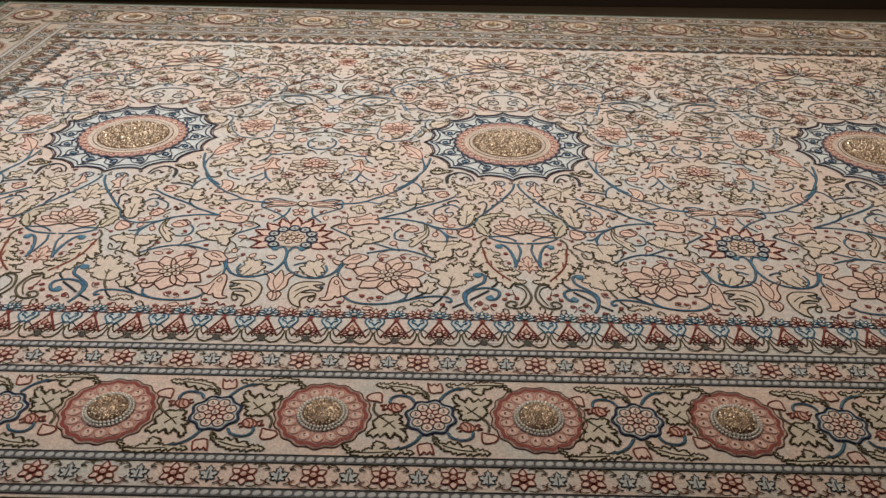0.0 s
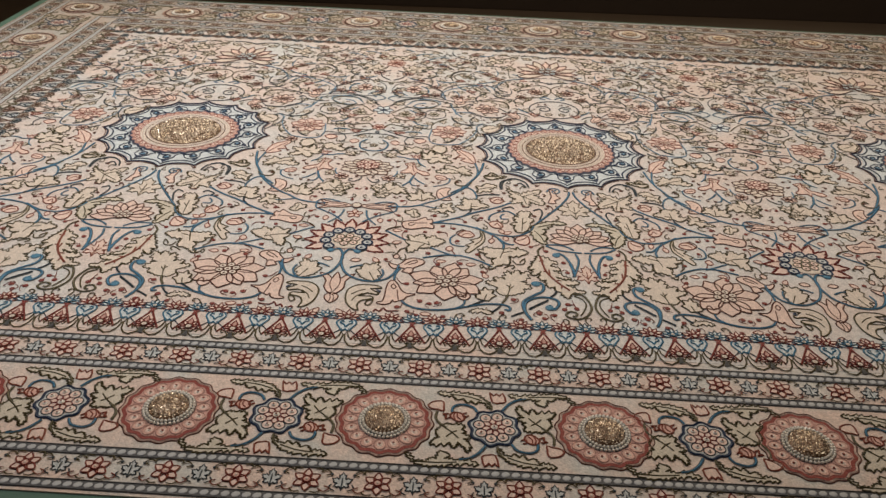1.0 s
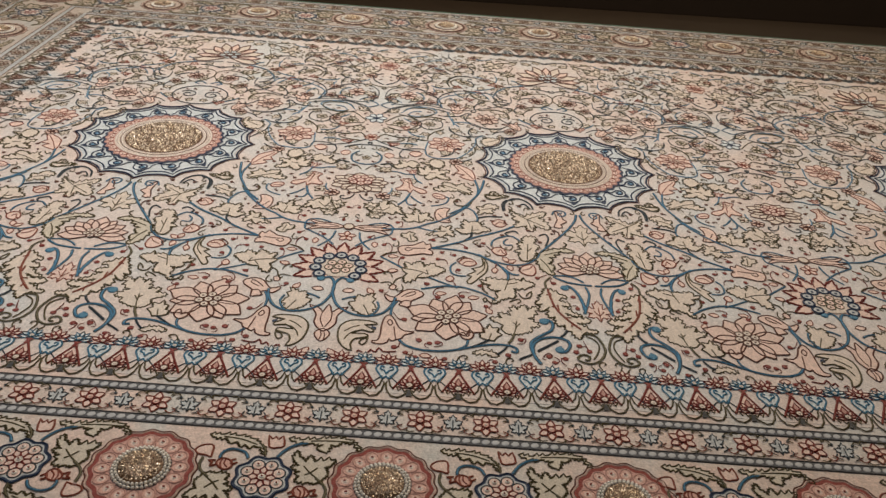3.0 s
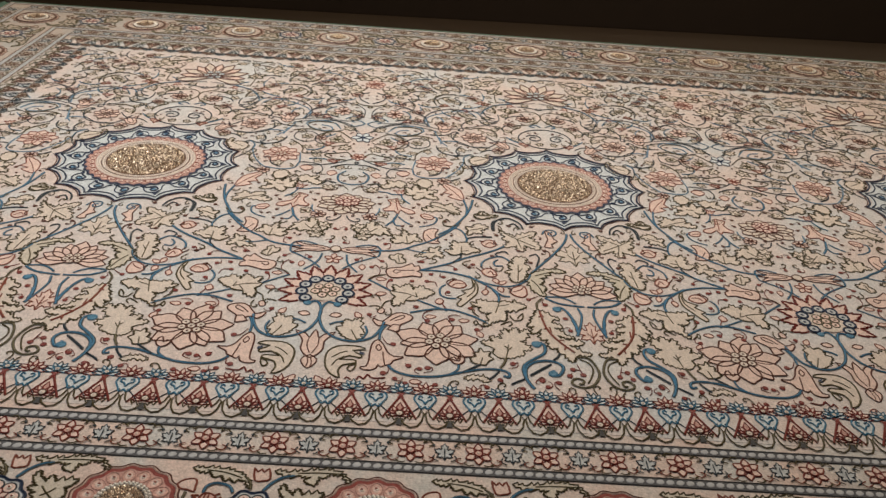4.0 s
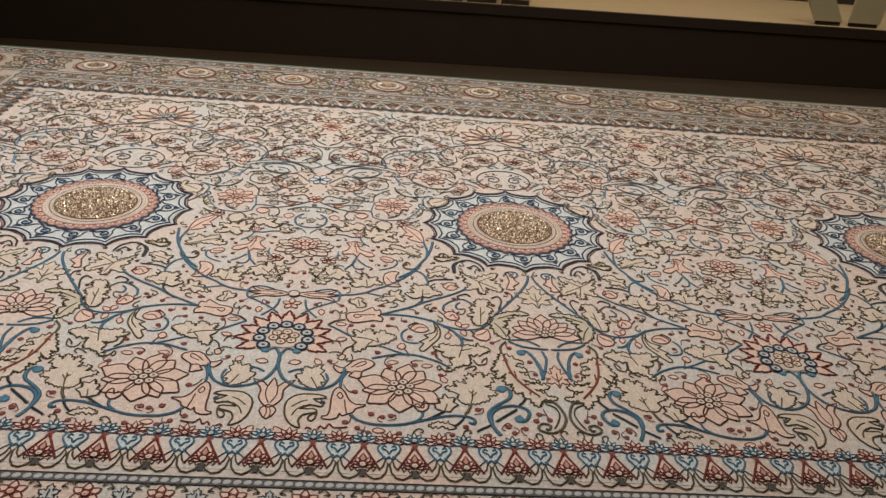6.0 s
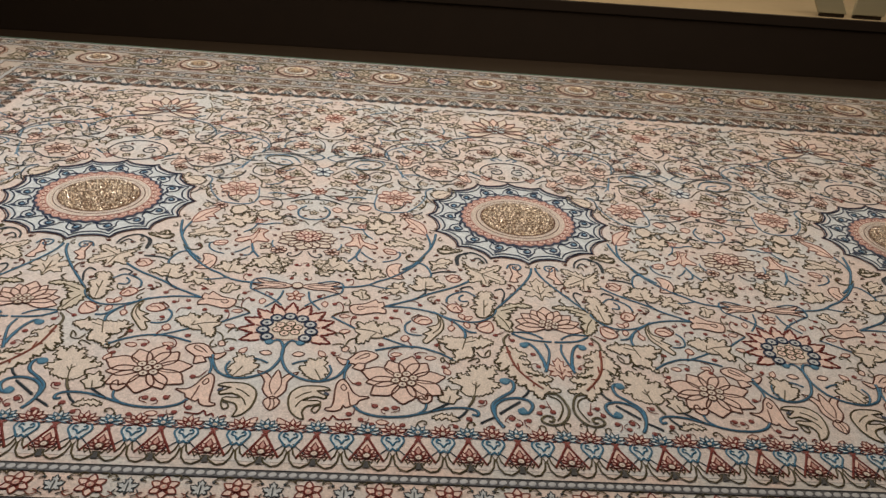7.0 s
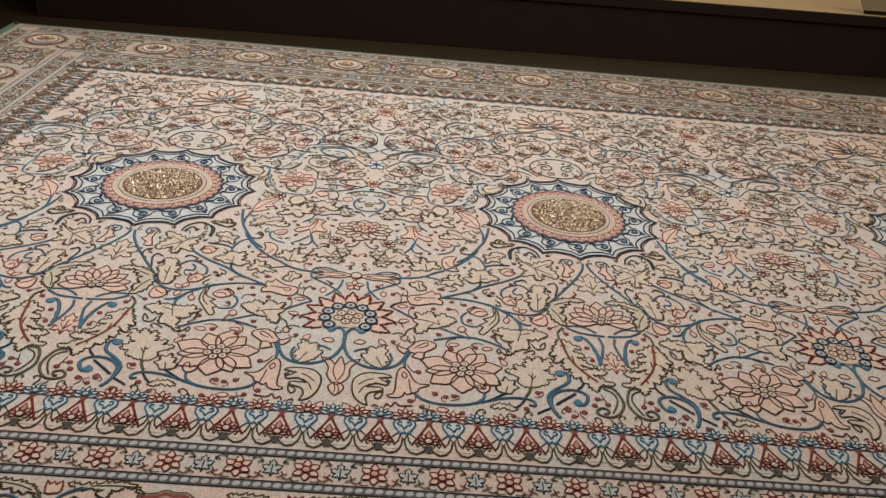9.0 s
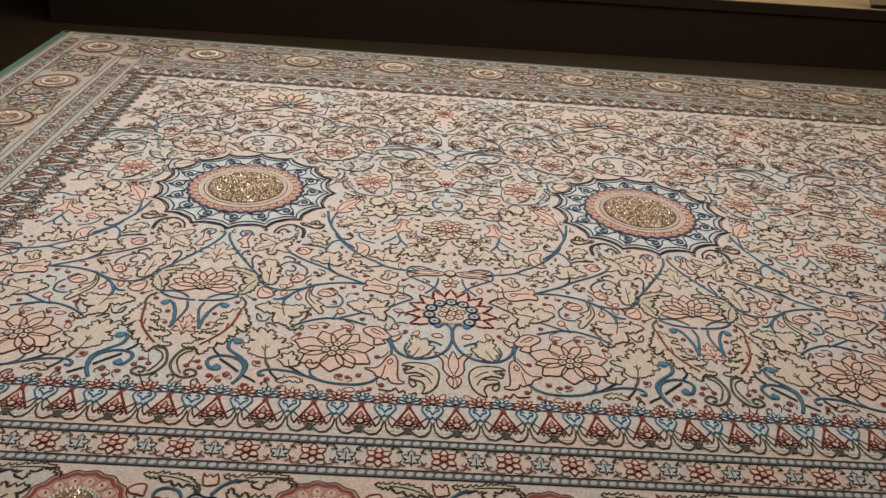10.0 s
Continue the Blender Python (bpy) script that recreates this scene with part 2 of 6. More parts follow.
for x0, x1, lean in ((2.574, 2.773, -0.235), (2.812, 3.04, 0.02)):
    top = tagged(new("leaning_panel"), "ivory board leaning on a slim foot in the case", "display panel", "leaning boards in the wall case")
    board(x0, x1, SHELF_Z + 0.030, SHELF_Z + 0.40, lean, 0.02, CASE_Y + 0.05, "board", PANEL, top)
    board(x0 + 0.02, x1 - 0.01, SHELF_Z + 0.004, SHELF_Z + 0.030, 0.0, 0.03, CASE_Y + 0.06, "foot", DARKWALL, top)
block_top = tagged(new("display_block"), "tan display block behind the lit case floor", "display block")
part("body", box_bm(1.711, 2.536, CASE_Y + 1.0, CASE_Y + 1.3, SHELF_Z - 0.02, SHELF_Z + 0.30, 0.006), SHELF, block_top)
part("plinth", box_bm(1.68, 2.565, CASE_Y + 0.97, CASE_Y + 1.33, SHELF_Z - 0.022, SHELF_Z + 0.01, 0.004), WALL, block_top)

# the case stands a few degrees out of square to the carpet
turn_case = Matrix.Translation((0.4, CASE_Y + 0.115, 0)) @ pose(0, 0, 0, 0, 0, 2.9) @ Matrix.Translation((-0.4, -CASE_Y, 0))
for ob in [o for o in scene.objects if o.parent is None and o.name.split(".")[0] in ("display_case", "caption_panel", "leaning_panel", "display_block", "case_lamp", "case_front_lamp")]:
    ob.matrix_basis = turn_case @ ob.matrix_basis


# ---- the carpet: drawing tools, in millimetres on the carpet's face ----
CORES = {BLUE: BLUE_CORE, OLIVE: OLIVE_CORE}


class Sheet:
    """Gathers raised bead lines and bead fills, one mesh for each material."""

    def __init__(self):
        self.parts, self.n = {}, 0

    def layer(self):
        self.n += 1
        return (self.n % 60) * 0.012

    def add(self, mat, v, f):
        vs, fs = self.parts.setdefault(mat.name, ([], []))
        o = len(vs)
        vs.extend(v)
        fs.extend([tuple(i + o for i in q) for q in f])

    def line(self, mat, w, pts, z=1.6, closed=False, taper=False, raw=False, relief=0.4):
        """A raised line of beads; broad stems have a dark edge and a lighter core."""
        if mat in CORES and w >= 2.5:
            self.line(GREY if mat is BLUE else OLIVE_EDGE, w * 0.98, pts, z, closed, taper, raw, 0.06)
            mat, w, z = CORES[mat], w * 0.48, z + 0.06 * w
        p = pts if raw else smooth(pts, closed)
        w = w * (1.12 if w < 2.6 else 1.05)
        n = len(p)
        v, f = [], []
        for i in range(n):
            a, b = p[i - 1 if i or closed else 0], p[(i + 1) % n if closed or i < n - 1 else i]
            dx, dy = b[0] - a[0], b[1] - a[1]
            k = math.hypot(dx, dy) or 1.0
            h = w / 2
            if taper:
                h *= 0.45 + 0.55 * (1 - i / (n - 1))
            nx, ny = -dy / k * h, dx / k * h
            v += [(p[i][0] + nx, p[i][1] + ny, z), (p[i][0], p[i][1], z + relief * w), (p[i][0] - nx, p[i][1] - ny, z)]
        m = n if closed else n - 1
        for i in range(m):
            a, b = 3 * i, 3 * ((i + 1) % n)
            f += [(a, a + 1, b + 1, b), (a + 1, a + 2, b + 2, b + 1)]
        self.add(mat, v, f)

    def fill(self, mat, pts, z=0.5):
        """A bead fill: a low cushion from the outline up to a ridge round the middle."""
        n = len(pts)
        self.add(mat, [(x, y, z) for x, y in pts], [tuple(range(n))])

    def dome(self, mat, x, y, r, h, z=1.0, n=10, ry=None, turn=0.0):
        ry = ry or r
        v, f = [], []
        ct, st = math.cos(turn), math.sin(turn)
        for k, (s, q) in enumerate(((1.0, 0.0), (0.8, 0.6), (0.4, 0.92))):
            for i in range(n):
                a = 2 * math.pi * i / n
                px, py = r * s * math.cos(a), ry * s * math.sin(a)
                v.append((x + px * ct - py * st, y + px * st + py * ct, z + h * q))
        v.append((x, y, z + h))
        for k in range(2):
            for i in range(n):
                j = (i + 1) % n
                f.append((k * n + i, k * n + j, k * n + n + j, k * n + n + i))
        f += [(2 * n + i, 2 * n + (i + 1) % n, 3 * n) for i in range(n)]
        self.add(mat, v, f)


def smooth(pts, closed=False, step=3):
    """A soft curve through the points."""
    n = len(pts)
    if n < 3:
        return list(pts)
    out = []
    for i in range(n if closed else n - 1):
        p0 = pts[i - 1] if i or closed else pts[0]
        p1, p2 = pts[i], pts[(i + 1) % n]
        p3 = pts[(i + 2) % n] if closed or i + 2 < n else pts[-1]
        for s in range(step):
            t = s / step
            out.append(tuple(0.5 * (2 * b + (c - a) * t + (2 * a - 5 * b + 4 * c - d) * t * t + (3 * b - a - 3 * c + d) * t ** 3) for a, b, c, d in zip(p0, p1, p2, p3)))
    if not closed:
        out.append(tuple(pts[-1]))
    return out


def placed(pts, x, y, turn, sx=1.0, sy=None):
    c, s = math.cos(turn), math.sin(turn)
    sy = sx if sy is None else sy
    return [(x + u * sx * c - v * sy * s, y + u * sx * s + v * sy * c) for u, v in pts]


def ring(r, n, phase=0.0, wave=0.0, count=0):
    return [((r + wave * math.cos(count * (2 * math.pi * i / n + phase))) * math.cos(2 * math.pi * i / n + phase), (r + wave * math.cos(count * (2 * math.pi * i / n + phase))) * math.sin(2 * math.pi * i / n + phase)) for i in range(n)]


PETAL = [(0, 0), (0.35, 0.20), (0.7, 0.24), (1, 0), (0.7, -0.24), (0.35, -0.20)]


def vine_leaf():
    """Outline of a lobed, toothed leaf from its stalk at the origin to its tip at 1."""
    pts = [(0.02, 0.0), (0.16, 0.05)]
    for a, r in ((118, 0.40), (62, 0.52), (0, 0.60), (-62, 0.52), (-118, 0.40)):
        for da, k in ((25, 0.50), (20, 0.80), (12, 0.74), (0, 1.0), (-12, 0.74), (-20, 0.80), (-25, 0.50)):
            t = radians(a + da)
            pts.append((0.40 + r * k * math.cos(t), 0.95 * r * k * math.sin(t)))
    return pts + [(0.16, -0.05)]


LEAF = vine_leaf()
SPIKE = [(0, 0), (0.25, 0.2), (0.6, 0.22), (1.0, 0.0), (0.6, -0.22), (0.25, -0.2)]
TULIP = [(0, 0), (0.12, 0.14), (0.34, 0.25), (0.60, 0.24), (0.80, 0.33), (1.0, 0.46), (0.88, 0.20), (0.74, 0.11), (0.88, 0.07), (1.06, 0.0), (0.88, -0.07), (0.74, -0.11), (0.88, -0.20), (1.0, -0.46), (0.80, -0.33), (0.60, -0.24), (0.34, -0.25), (0.12, -0.14)]
BELL = [(0.0, 0.0), (0.06, 0.13), (0.24, 0.15), (0.46, 0.16), (0.66, 0.25), (0.82, 0.40), (0.98, 0.56), (0.93, 0.36), (1.0, 0.27), (0.88, 0.19), (0.98, 0.09), (1.06, 0.0),
        (0.98, -0.09), (0.88, -0.19), (1.0, -0.27), (0.93, -0.36), (0.98, -0.56), (0.82, -0.40), (0.66, -0.25), (0.46, -0.16), (0.24, -0.15), (0.06, -0.13)]
FLAME = [(u, 0.62 * v + 0.30 * u * u - 0.12 * u) for u, v in BELL]
POINTED = [(0.0, 0.04), (0.25, 0.12), (0.5, 0.20), (0.72, 0.20), (0.88, 0.09), (1.0, 0.0), (0.86, -0.10), (0.70, -0.19), (0.48, -0.18), (0.25, -0.10), (0.0, -0.04)]


def acanthus(n=4):
    """Outline of a long leaf with forward-curling lobes on both sides."""
    up = [(0.0, 0.0)]
    for k in range(n):
        t, h = 0.10 + 0.80 * k / n, 0.36 * (1 - 0.62 * k / n)
        up += [(t - 0.02, h * 0.55), (t + 0.03, h * 0.95), (t + 0.17, h * 1.12), (t + 0.13, h * 0.72), (t + 0.15, h * 0.42)]
    up.append((1.0, 0.03))
    return up + [(u + 0.015, -v) for u, v in up[:0:-1]]


ACANTHUS = acanthus()


def toothed(outline, least=9.0):
    """The outline of a leaf with two small pointed teeth along each longer edge."""
    n = len(outline)
    area = sum(outline[i][0] * outline[(i + 1) % n][1] - outline[(i + 1) % n][0] * outline[i][1] for i in range(n))
    out = []
    for i in range(n):
        (x0, y0), (x1, y1) = outline[i], outline[(i + 1) % n]
        dx, dy = x1 - x0, y1 - y0
        out.append((x0, y0))
        if math.hypot(dx, dy) < least:
            continue
        nx, ny = (dy, -dx) if area > 0 else (-dy, dx)
        for q, k in ((0.14, 0.06), (0.35, 0.23), (0.42, -0.02), (0.55, 0.07), (0.72, 0.19), (0.78, -0.02)):
            out.append((x0 + dx * q + nx * k, y0 + dy * q + ny * k))
    return out


def shape(sh, outline, x, y, turn, size, fill, line, w=1.6, sharp=False, z=0.6, squash=1.0):
    p = placed(outline, x, y, turn, size, size * squash)
    q = p if sharp else smooth(p, True, 2)
    k = sh.layer()
    if fill:
        sh.fill(fill, q, z + k)
    sh.line(line, w, q, z + 0.15 + k, True, raw=True)
    if size < 19:
        return
    # throat and folds inside the flower
    if outline is BELL:
        sh.line(line, w * 0.7, placed(placed(ring(0.07, 10), 0.24, 0, 0, 1.6, 0.8), x, y, turn, size, size * squash), z + 0.2 + k, True, raw=True)
        folds = (((0.40, 0.05), (0.66, 0.10), (0.86, 0.19)), ((0.40, -0.05), (0.66, -0.10), (0.86, -0.19)))
    elif outline is FLAME:
        folds = (((0.30, 0.02), (0.60, 0.10), (0.88, 0.22)), ((0.50, -0.02), (0.75, 0.02), (0.90, 0.10)))
    elif outline is TULIP:
        folds = (((0.16, 0.02), (0.45, 0.12), (0.72, 0.11)), ((0.16, -0.02), (0.45, -0.12), (0.72, -0.11)))
    elif outline is PETAL:
        folds = (((0.10, 0.06), (0.45, 0.02), (0.85, 0.08)), ((0.15, -0.08), (0.45, -0.10), (0.85, -0.03)))
    else:
        return
    for fold in folds:
        sh.line(line, w * 0.7, placed(fold, x, y, turn, size, size * squash), z + 0.2 + k)


def leaf(sh, x, y, turn, size, squash=1.0, fill=None, line=None, w=1.5):
    fill, line = fill or CREAM, line or OLIVE
    long = squash < 0.82 and size > 44
    shape(sh, ACANTHUS if long else LEAF, x, y, turn, size, fill, line, w if size > 40 else w * 0.88, size < 32, 0.6, squash * (1.25 if long else 1.0))
    c, s = math.cos(turn), math.sin(turn)
    for a, b, d in ((0.06, 0.0, 0.60), (0.28, 0.6, 0.26), (0.28, -0.6, 0.26))[:3 if size > 34 else 1]:
        x0, y0 = x + size * a * c, y + size * a * s
        sh.line(line, w * 0.7, [(x0, y0), (x0 + size * d * math.cos(turn + b), y0 + size * d * math.sin(turn + b))], 1.5)


def dot(sh, x, y, r=2.6, turn=0.0, mat=None, tail=True):
    mat, r = mat or RED, r * 1.2
    sh.dome(mat, x, y, r, 0.8, 1.2, 8)
    if tail:
        sh.line(mat, 1.3, placed([(0.9, 0), (1.5, 0.9), (1.1, 2.1), (-0.2, 2.7)], x, y, turn, r), 1.3, taper=True)


def curl(sh, mat, x, y, turn, size, w=1.3, flip=1):
    pts = placed([(0, 0), (0.5, 0.18 * flip), (0.9, 0.1 * flip), (1.0, -0.2 * flip), (0.8, -0.36 * flip), (0.66, -0.2 * flip)], x, y, turn, size)
    sh.line(mat, w, pts, 1.4)


def bead_cluster(sh, x, y, r, n, ringr, fill, line, squash=1.0, w=1.2):
    spots = [(0, 0)] + [(ringr * math.cos(2 * math.pi * i / n + 0.3), ringr * squash * math.sin(2 * math.pi * i / n + 0.3)) for i in range(n)]
    for u, v in spots:
        sh.fill(fill, placed(ring(r, 10), x + u, y + v, 0), 2.2)
        sh.line(line, w, placed(ring(r, 12), x + u, y + v, 0), 2.3, True, raw=True)
        sh.dome(line, x + u, y + v, r * 0.3, 0.5, 2.3, 6)


def lotus(sh, x, y, r, n=12, turn=0.0, fill=None, line=None, squash=1.0, core=True, w=1.7, arc=2 * math.pi):
    fill, line = fill or PINK, line or BROWN
    for ring_r, off in ((1.0, 0.0), (0.78, 0.5)):
        for i in range(n):
            a = turn + arc * (i + off) / n
            long = r * ring_r * (1.0 + 0.07 * math.sin(3.0 * i + x))
            p = smooth([(x + u, y + v * squash) for u, v in placed(PETAL, 0, 0, a, long, long * (1.15 if off == 0 else 0.75))], True, 2)
            k = sh.layer()
            if off == 0:
                sh.fill(fill, p, 0.9 + k)
                sh.line(line, w, p, 1.05 + k, True, raw=True)
        if n > 9:
            break
    if core:
        bead_cluster(sh, x, y, r * 0.10, 6, r * 0.21, CREAM, line, squash, w * 0.7)


def spiral(sh, mat, x, y, r, turns, turn, w, flip=1):
    n = int(turns * 12)
    pts = []
    for i in range(n + 1):
        q = i / n
        a = turn + flip * q * turns * 2 * math.pi
        pts.append((x + r * (1 - 0.8 * q) * math.cos(a), y + r * (1 - 0.8 * q) * math.sin(a)))
    sh.line(mat, w, pts, 1.5, raw=True)


def red_palmette(sh, x, y, r):
    """The large madder-edged palmette with its ring of blue eyes."""
    n = 11
    edge = [(x - 0.55 * r, y - 0.42 * r)]
    for i in range(n):
        a0, a1 = math.pi * (-0.20 + 1.40 * i / n), math.pi * (-0.20 + 1.40 * (i + 1) / n)
        for q, rad in ((0.04, 0.78), (0.20, 0.95), (0.26, 0.90), (0.38, 1.03), (0.50, 1.10), (0.62, 1.03), (0.74, 0.90), (0.80, 0.95), (0.96, 0.78)):
            a = a0 + (a1 - a0) * q
            edge.append((x - r * rad * 0.95 * math.cos(a), y + r * rad * 1.0 * math.sin(a)))
    edge.append((x + 0.55 * r, y - 0.42 * r))
    sh.fill(PINK, edge, 0.8)
    sh.line(RED, 3.3, edge, 1.0, False, raw=True)
    for i in range(1, n):
        a = math.pi * (-0.20 + 1.40 * i / n)
        sh.line(RED, 2.0, [(x + r * k * 0.95 * math.cos(a), y + r * k * 1.0 * math.sin(a)) for k in (0.66, 0.74)], 1.0)
    sh.fill(CREAM, [(x + u, y + v * 0.85) for u, v in ring(r * 0.46, 24)], 1.75)
    for i in range(9):
        a = math.pi * (-0.22 + 1.44 * i / 8)
        u, v = x + r * 0.52 * math.cos(a), y + r * 0.50 * math.sin(a)
        sh.fill(LEAFGREY, placed(ring(r * 0.125, 12), u, v, 0), 2.1)
        sh.line(NAVY, 3.0, placed(ring(r * 0.125, 14), u, v, 0), 2.2, True, raw=True)
        sh.dome(NAVY, u, v, r * 0.04, 0.6, 2.2, 6)
    bead_cluster(sh, x, y + r * 0.02, r * 0.10, 6, r * 0.23, PINK, OLIVE, 0.85, 1.4)


BEAD_NAMES = {BLUE.name: "blue_vine", SKY.name: "light_blue_curl", NAVY.name: "navy_outline", OLIVE.name: "olive_outline", BROWN.name: "brown_outline", RED.name: "red_beadwork",
              RUST.name: "rust_outline", GREY.name: "slate_stem", PINK.name: "salmon_beadwork", ROSE.name: "rose_beadwork", CREAM.name: "cream_beadwork", PALE.name: "pale_blue_beadwork", PEARL.name: "pearl_beadwork", GOLD.name: "gilt_eye"}


def emit(sh, parent, names, keep=None, stuff=False):
    """Turns a sheet into meshes, one for each bead material, under parent."""
    made = []
    for key, (v, f) in sh.parts.items():
        if not v:
            continue
        va = np.array(v, dtype=float)
        if keep:
            ok = [q for q in f if keep(sum(va[i, 0] for i in q) / len(q), sum(va[i, 1] for i in q) / len(q))]
        else:
            ok = f
        me = bpy.data.meshes.new(key)
        me.from_pydata((va * 0.001).tolist(), [], ok)
        me.materials.append(bpy.data.materials[key])
        me.update()
        ob = new(names.get(key, BEAD_NAMES.get(key, key)), me)
        ob.parent = parent
        made.append(tagged(ob, kind="stuff") if stuff else ob)
    return made


def emit_one(sh, name, parent=None, label="", keep=None):
    """One mesh with a slot for each bead material."""
    vs, fs, slot = [], [], []
    me = bpy.data.meshes.new(name)
    for k, (key, (v, f)) in enumerate(sh.parts.items()):
        o = len(vs)
        me.materials.append(bpy.data.materials[key])
        vs.extend(v)
        for q in f:
            if keep is None or keep(sum(v[i][0] for i in q) / len(q), sum(v[i][1] for i in q) / len(q)):
                fs.append(tuple(i + o for i in q))
                slot.append(k)
    me.from_pydata((np.array(vs) * 0.001).tolist(), [], fs)
    me.polygons.foreach_set("material_index", slot)
    me.update()
    ob = new(name, me)
    ob.parent = parent
    return tagged(ob, label)


PIECES = []


def piece(name):
    """A small figure of the field that becomes a part of its own, on both sides of each medallion."""
    sh = Sheet()
    sh.n = 7 * len(PIECES)
    PIECES.append((name, sh))
    return sh


def repeat(sh, moves):
    """The same drawing again at each move (x, mirrored or not)."""
    out = Sheet()
    for key, (v, f) in sh.parts.items():
        va = np.array(v, dtype=float)
        vs, fs = [], []
        for dx, flip in moves:
            o = len(vs)
            w = va.copy()
            w[:, 0] = w[:, 0] * flip + dx
            vs.extend(map(tuple, w))
            fs.extend([tuple(i + o for i in (q if flip > 0 else q[::-1])) for q in f])
        out.parts[key] = (vs, fs)
    return out



# ---- the carpet itself ----
HX, HY, HF = 1300.0, 852.0, 872.0        # half length, and depth of the near and the far half inside the silk edging
carpet = tagged(new("pearl_carpet"), "cream beaded carpet with three round medallions and rosette border", "carpet")
carpet.location = (0, 0, CARPET_Z)


def flat(name, x0, x1, y0, y1, z0, z1, mat, parent, label="", nx=1, ny=1, bevel=0.0):
    return part(name, box_bm(x0, x1, y0, y1, z0, z1, bevel), mat, parent, label)


flat("silk_edging", -1.324, 1.324, -0.892, 0.887, -0.010, -0.0015, SILK, carpet, "green silk edging", bevel=0.003)
for sx in (-1, 1):
    for sy in (-1, 1):
        pin = bmesh.new()
        bmesh.ops.create_uvsphere(pin, u_segments=12, v_segments=6, radius=0.007, matrix=Matrix.Translation((sx * 1.309, 0.877 if sy > 0 else -0.870, -0.001)) @ Matrix.Diagonal((1, 1, 0.5, 1)))
        part("corner_pin", pin, DARKWALL, carpet, "black corner pin")
flat("border_ground", -1.300, 1.300, -0.852, -0.600, -0.006, 0.0, BORDER, carpet, "pinkish pearl border ground")
# far and side strips, toned down in colour where the light falls off
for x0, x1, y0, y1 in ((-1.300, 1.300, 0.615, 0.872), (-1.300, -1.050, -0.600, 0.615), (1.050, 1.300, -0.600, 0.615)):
    flat("border_ground", x0, x1, y0, y1, -0.006, 0.0, DIM_BORDER, carpet, "pearl border ground with weaker light painted in")
flat("field_ground", -1.05, 1.05, -0.600, 0.615, -0.006, 0.0004, GROUND, carpet, "cream pearl field")


def sides():
    """The four sides of the border: turn, half length to the corner, offset of the field side."""
    return ((0.0, HX, HY), (math.pi, HX, HF), (math.pi / 2, HY, HX), (-math.pi / 2, HY, HX))


def on_side(sh, turn, off):
    """A strip drawn along x with y measured inwards from the outer edge, laid along one side and mitred at the corners."""
    out = Sheet()
    c, s = math.cos(turn), math.sin(turn)
    for key, (v, f) in sh.parts.items():
        va = np.array(v, dtype=float)
        w = va.copy()
        y = va[:, 1] - off
        w[:, 0], w[:, 1] = va[:, 0] * c - y * s, va[:, 0] * s + y * c
        out.parts[key] = ([tuple(q) for q in w], f)
    return out


# pearl rows, guard stripes with little flowers, lily stripe
def guard_flower(sh, q):
    for i in range(6):
        shape(sh, SPIKE, 0, 0, 0.52 + i * math.pi / 3, 16 * q, PINK, RED if i % 2 else RUST, 1.6, False, 1.0, 1.25)
    sh.fill(ROSE, ring(4.6 * q, 10), 2.3)
    sh.line(RED, 1.7, ring(4.6 * q, 10), 2.35, True, raw=True)
    sh.dome(SEED, 0, 0, 1.5, 0.8, 2.4, 6)
    for s in (-1, 1):
        sh.line(OLIVE, 1.4, [(s * 6, 17 * q), (s * 12, 18 * q), (s * 14, 13 * q)], 1.3)
        sh.line(OLIVE, 1.4, [(s * 5, -17 * q), (s * 11, -18 * q), (s * 15, -14 * q)], 1.3)
        sh.line(OLIVE, 1.4, [(s * 12, 12 * q), (s * 18, 16 * q), (s * 23, 11 * q), (s * 18, 8 * q)], 1.3)
        sh.line(RUST, 1.4, [(s * 12, -12 * q), (s * 18, -16 * q), (s * 23, -11 * q), (s * 18, -8 * q)], 1.3)


def guard_leaf(sh, q):
    leaf(sh, 0, -13 * q, math.pi / 2, 27 * q, 0.95, LEAFGREY, GREY, 1.5)
    for s in (-1, 1):
        dot(sh, s * 11, 10 * q, 1.5, 0, GREY, False)
        sh.line(GREY, 1.4, [(s * 6, -14 * q), (s * 12, -10 * q), (s * 10, -5 * q)], 1.3)


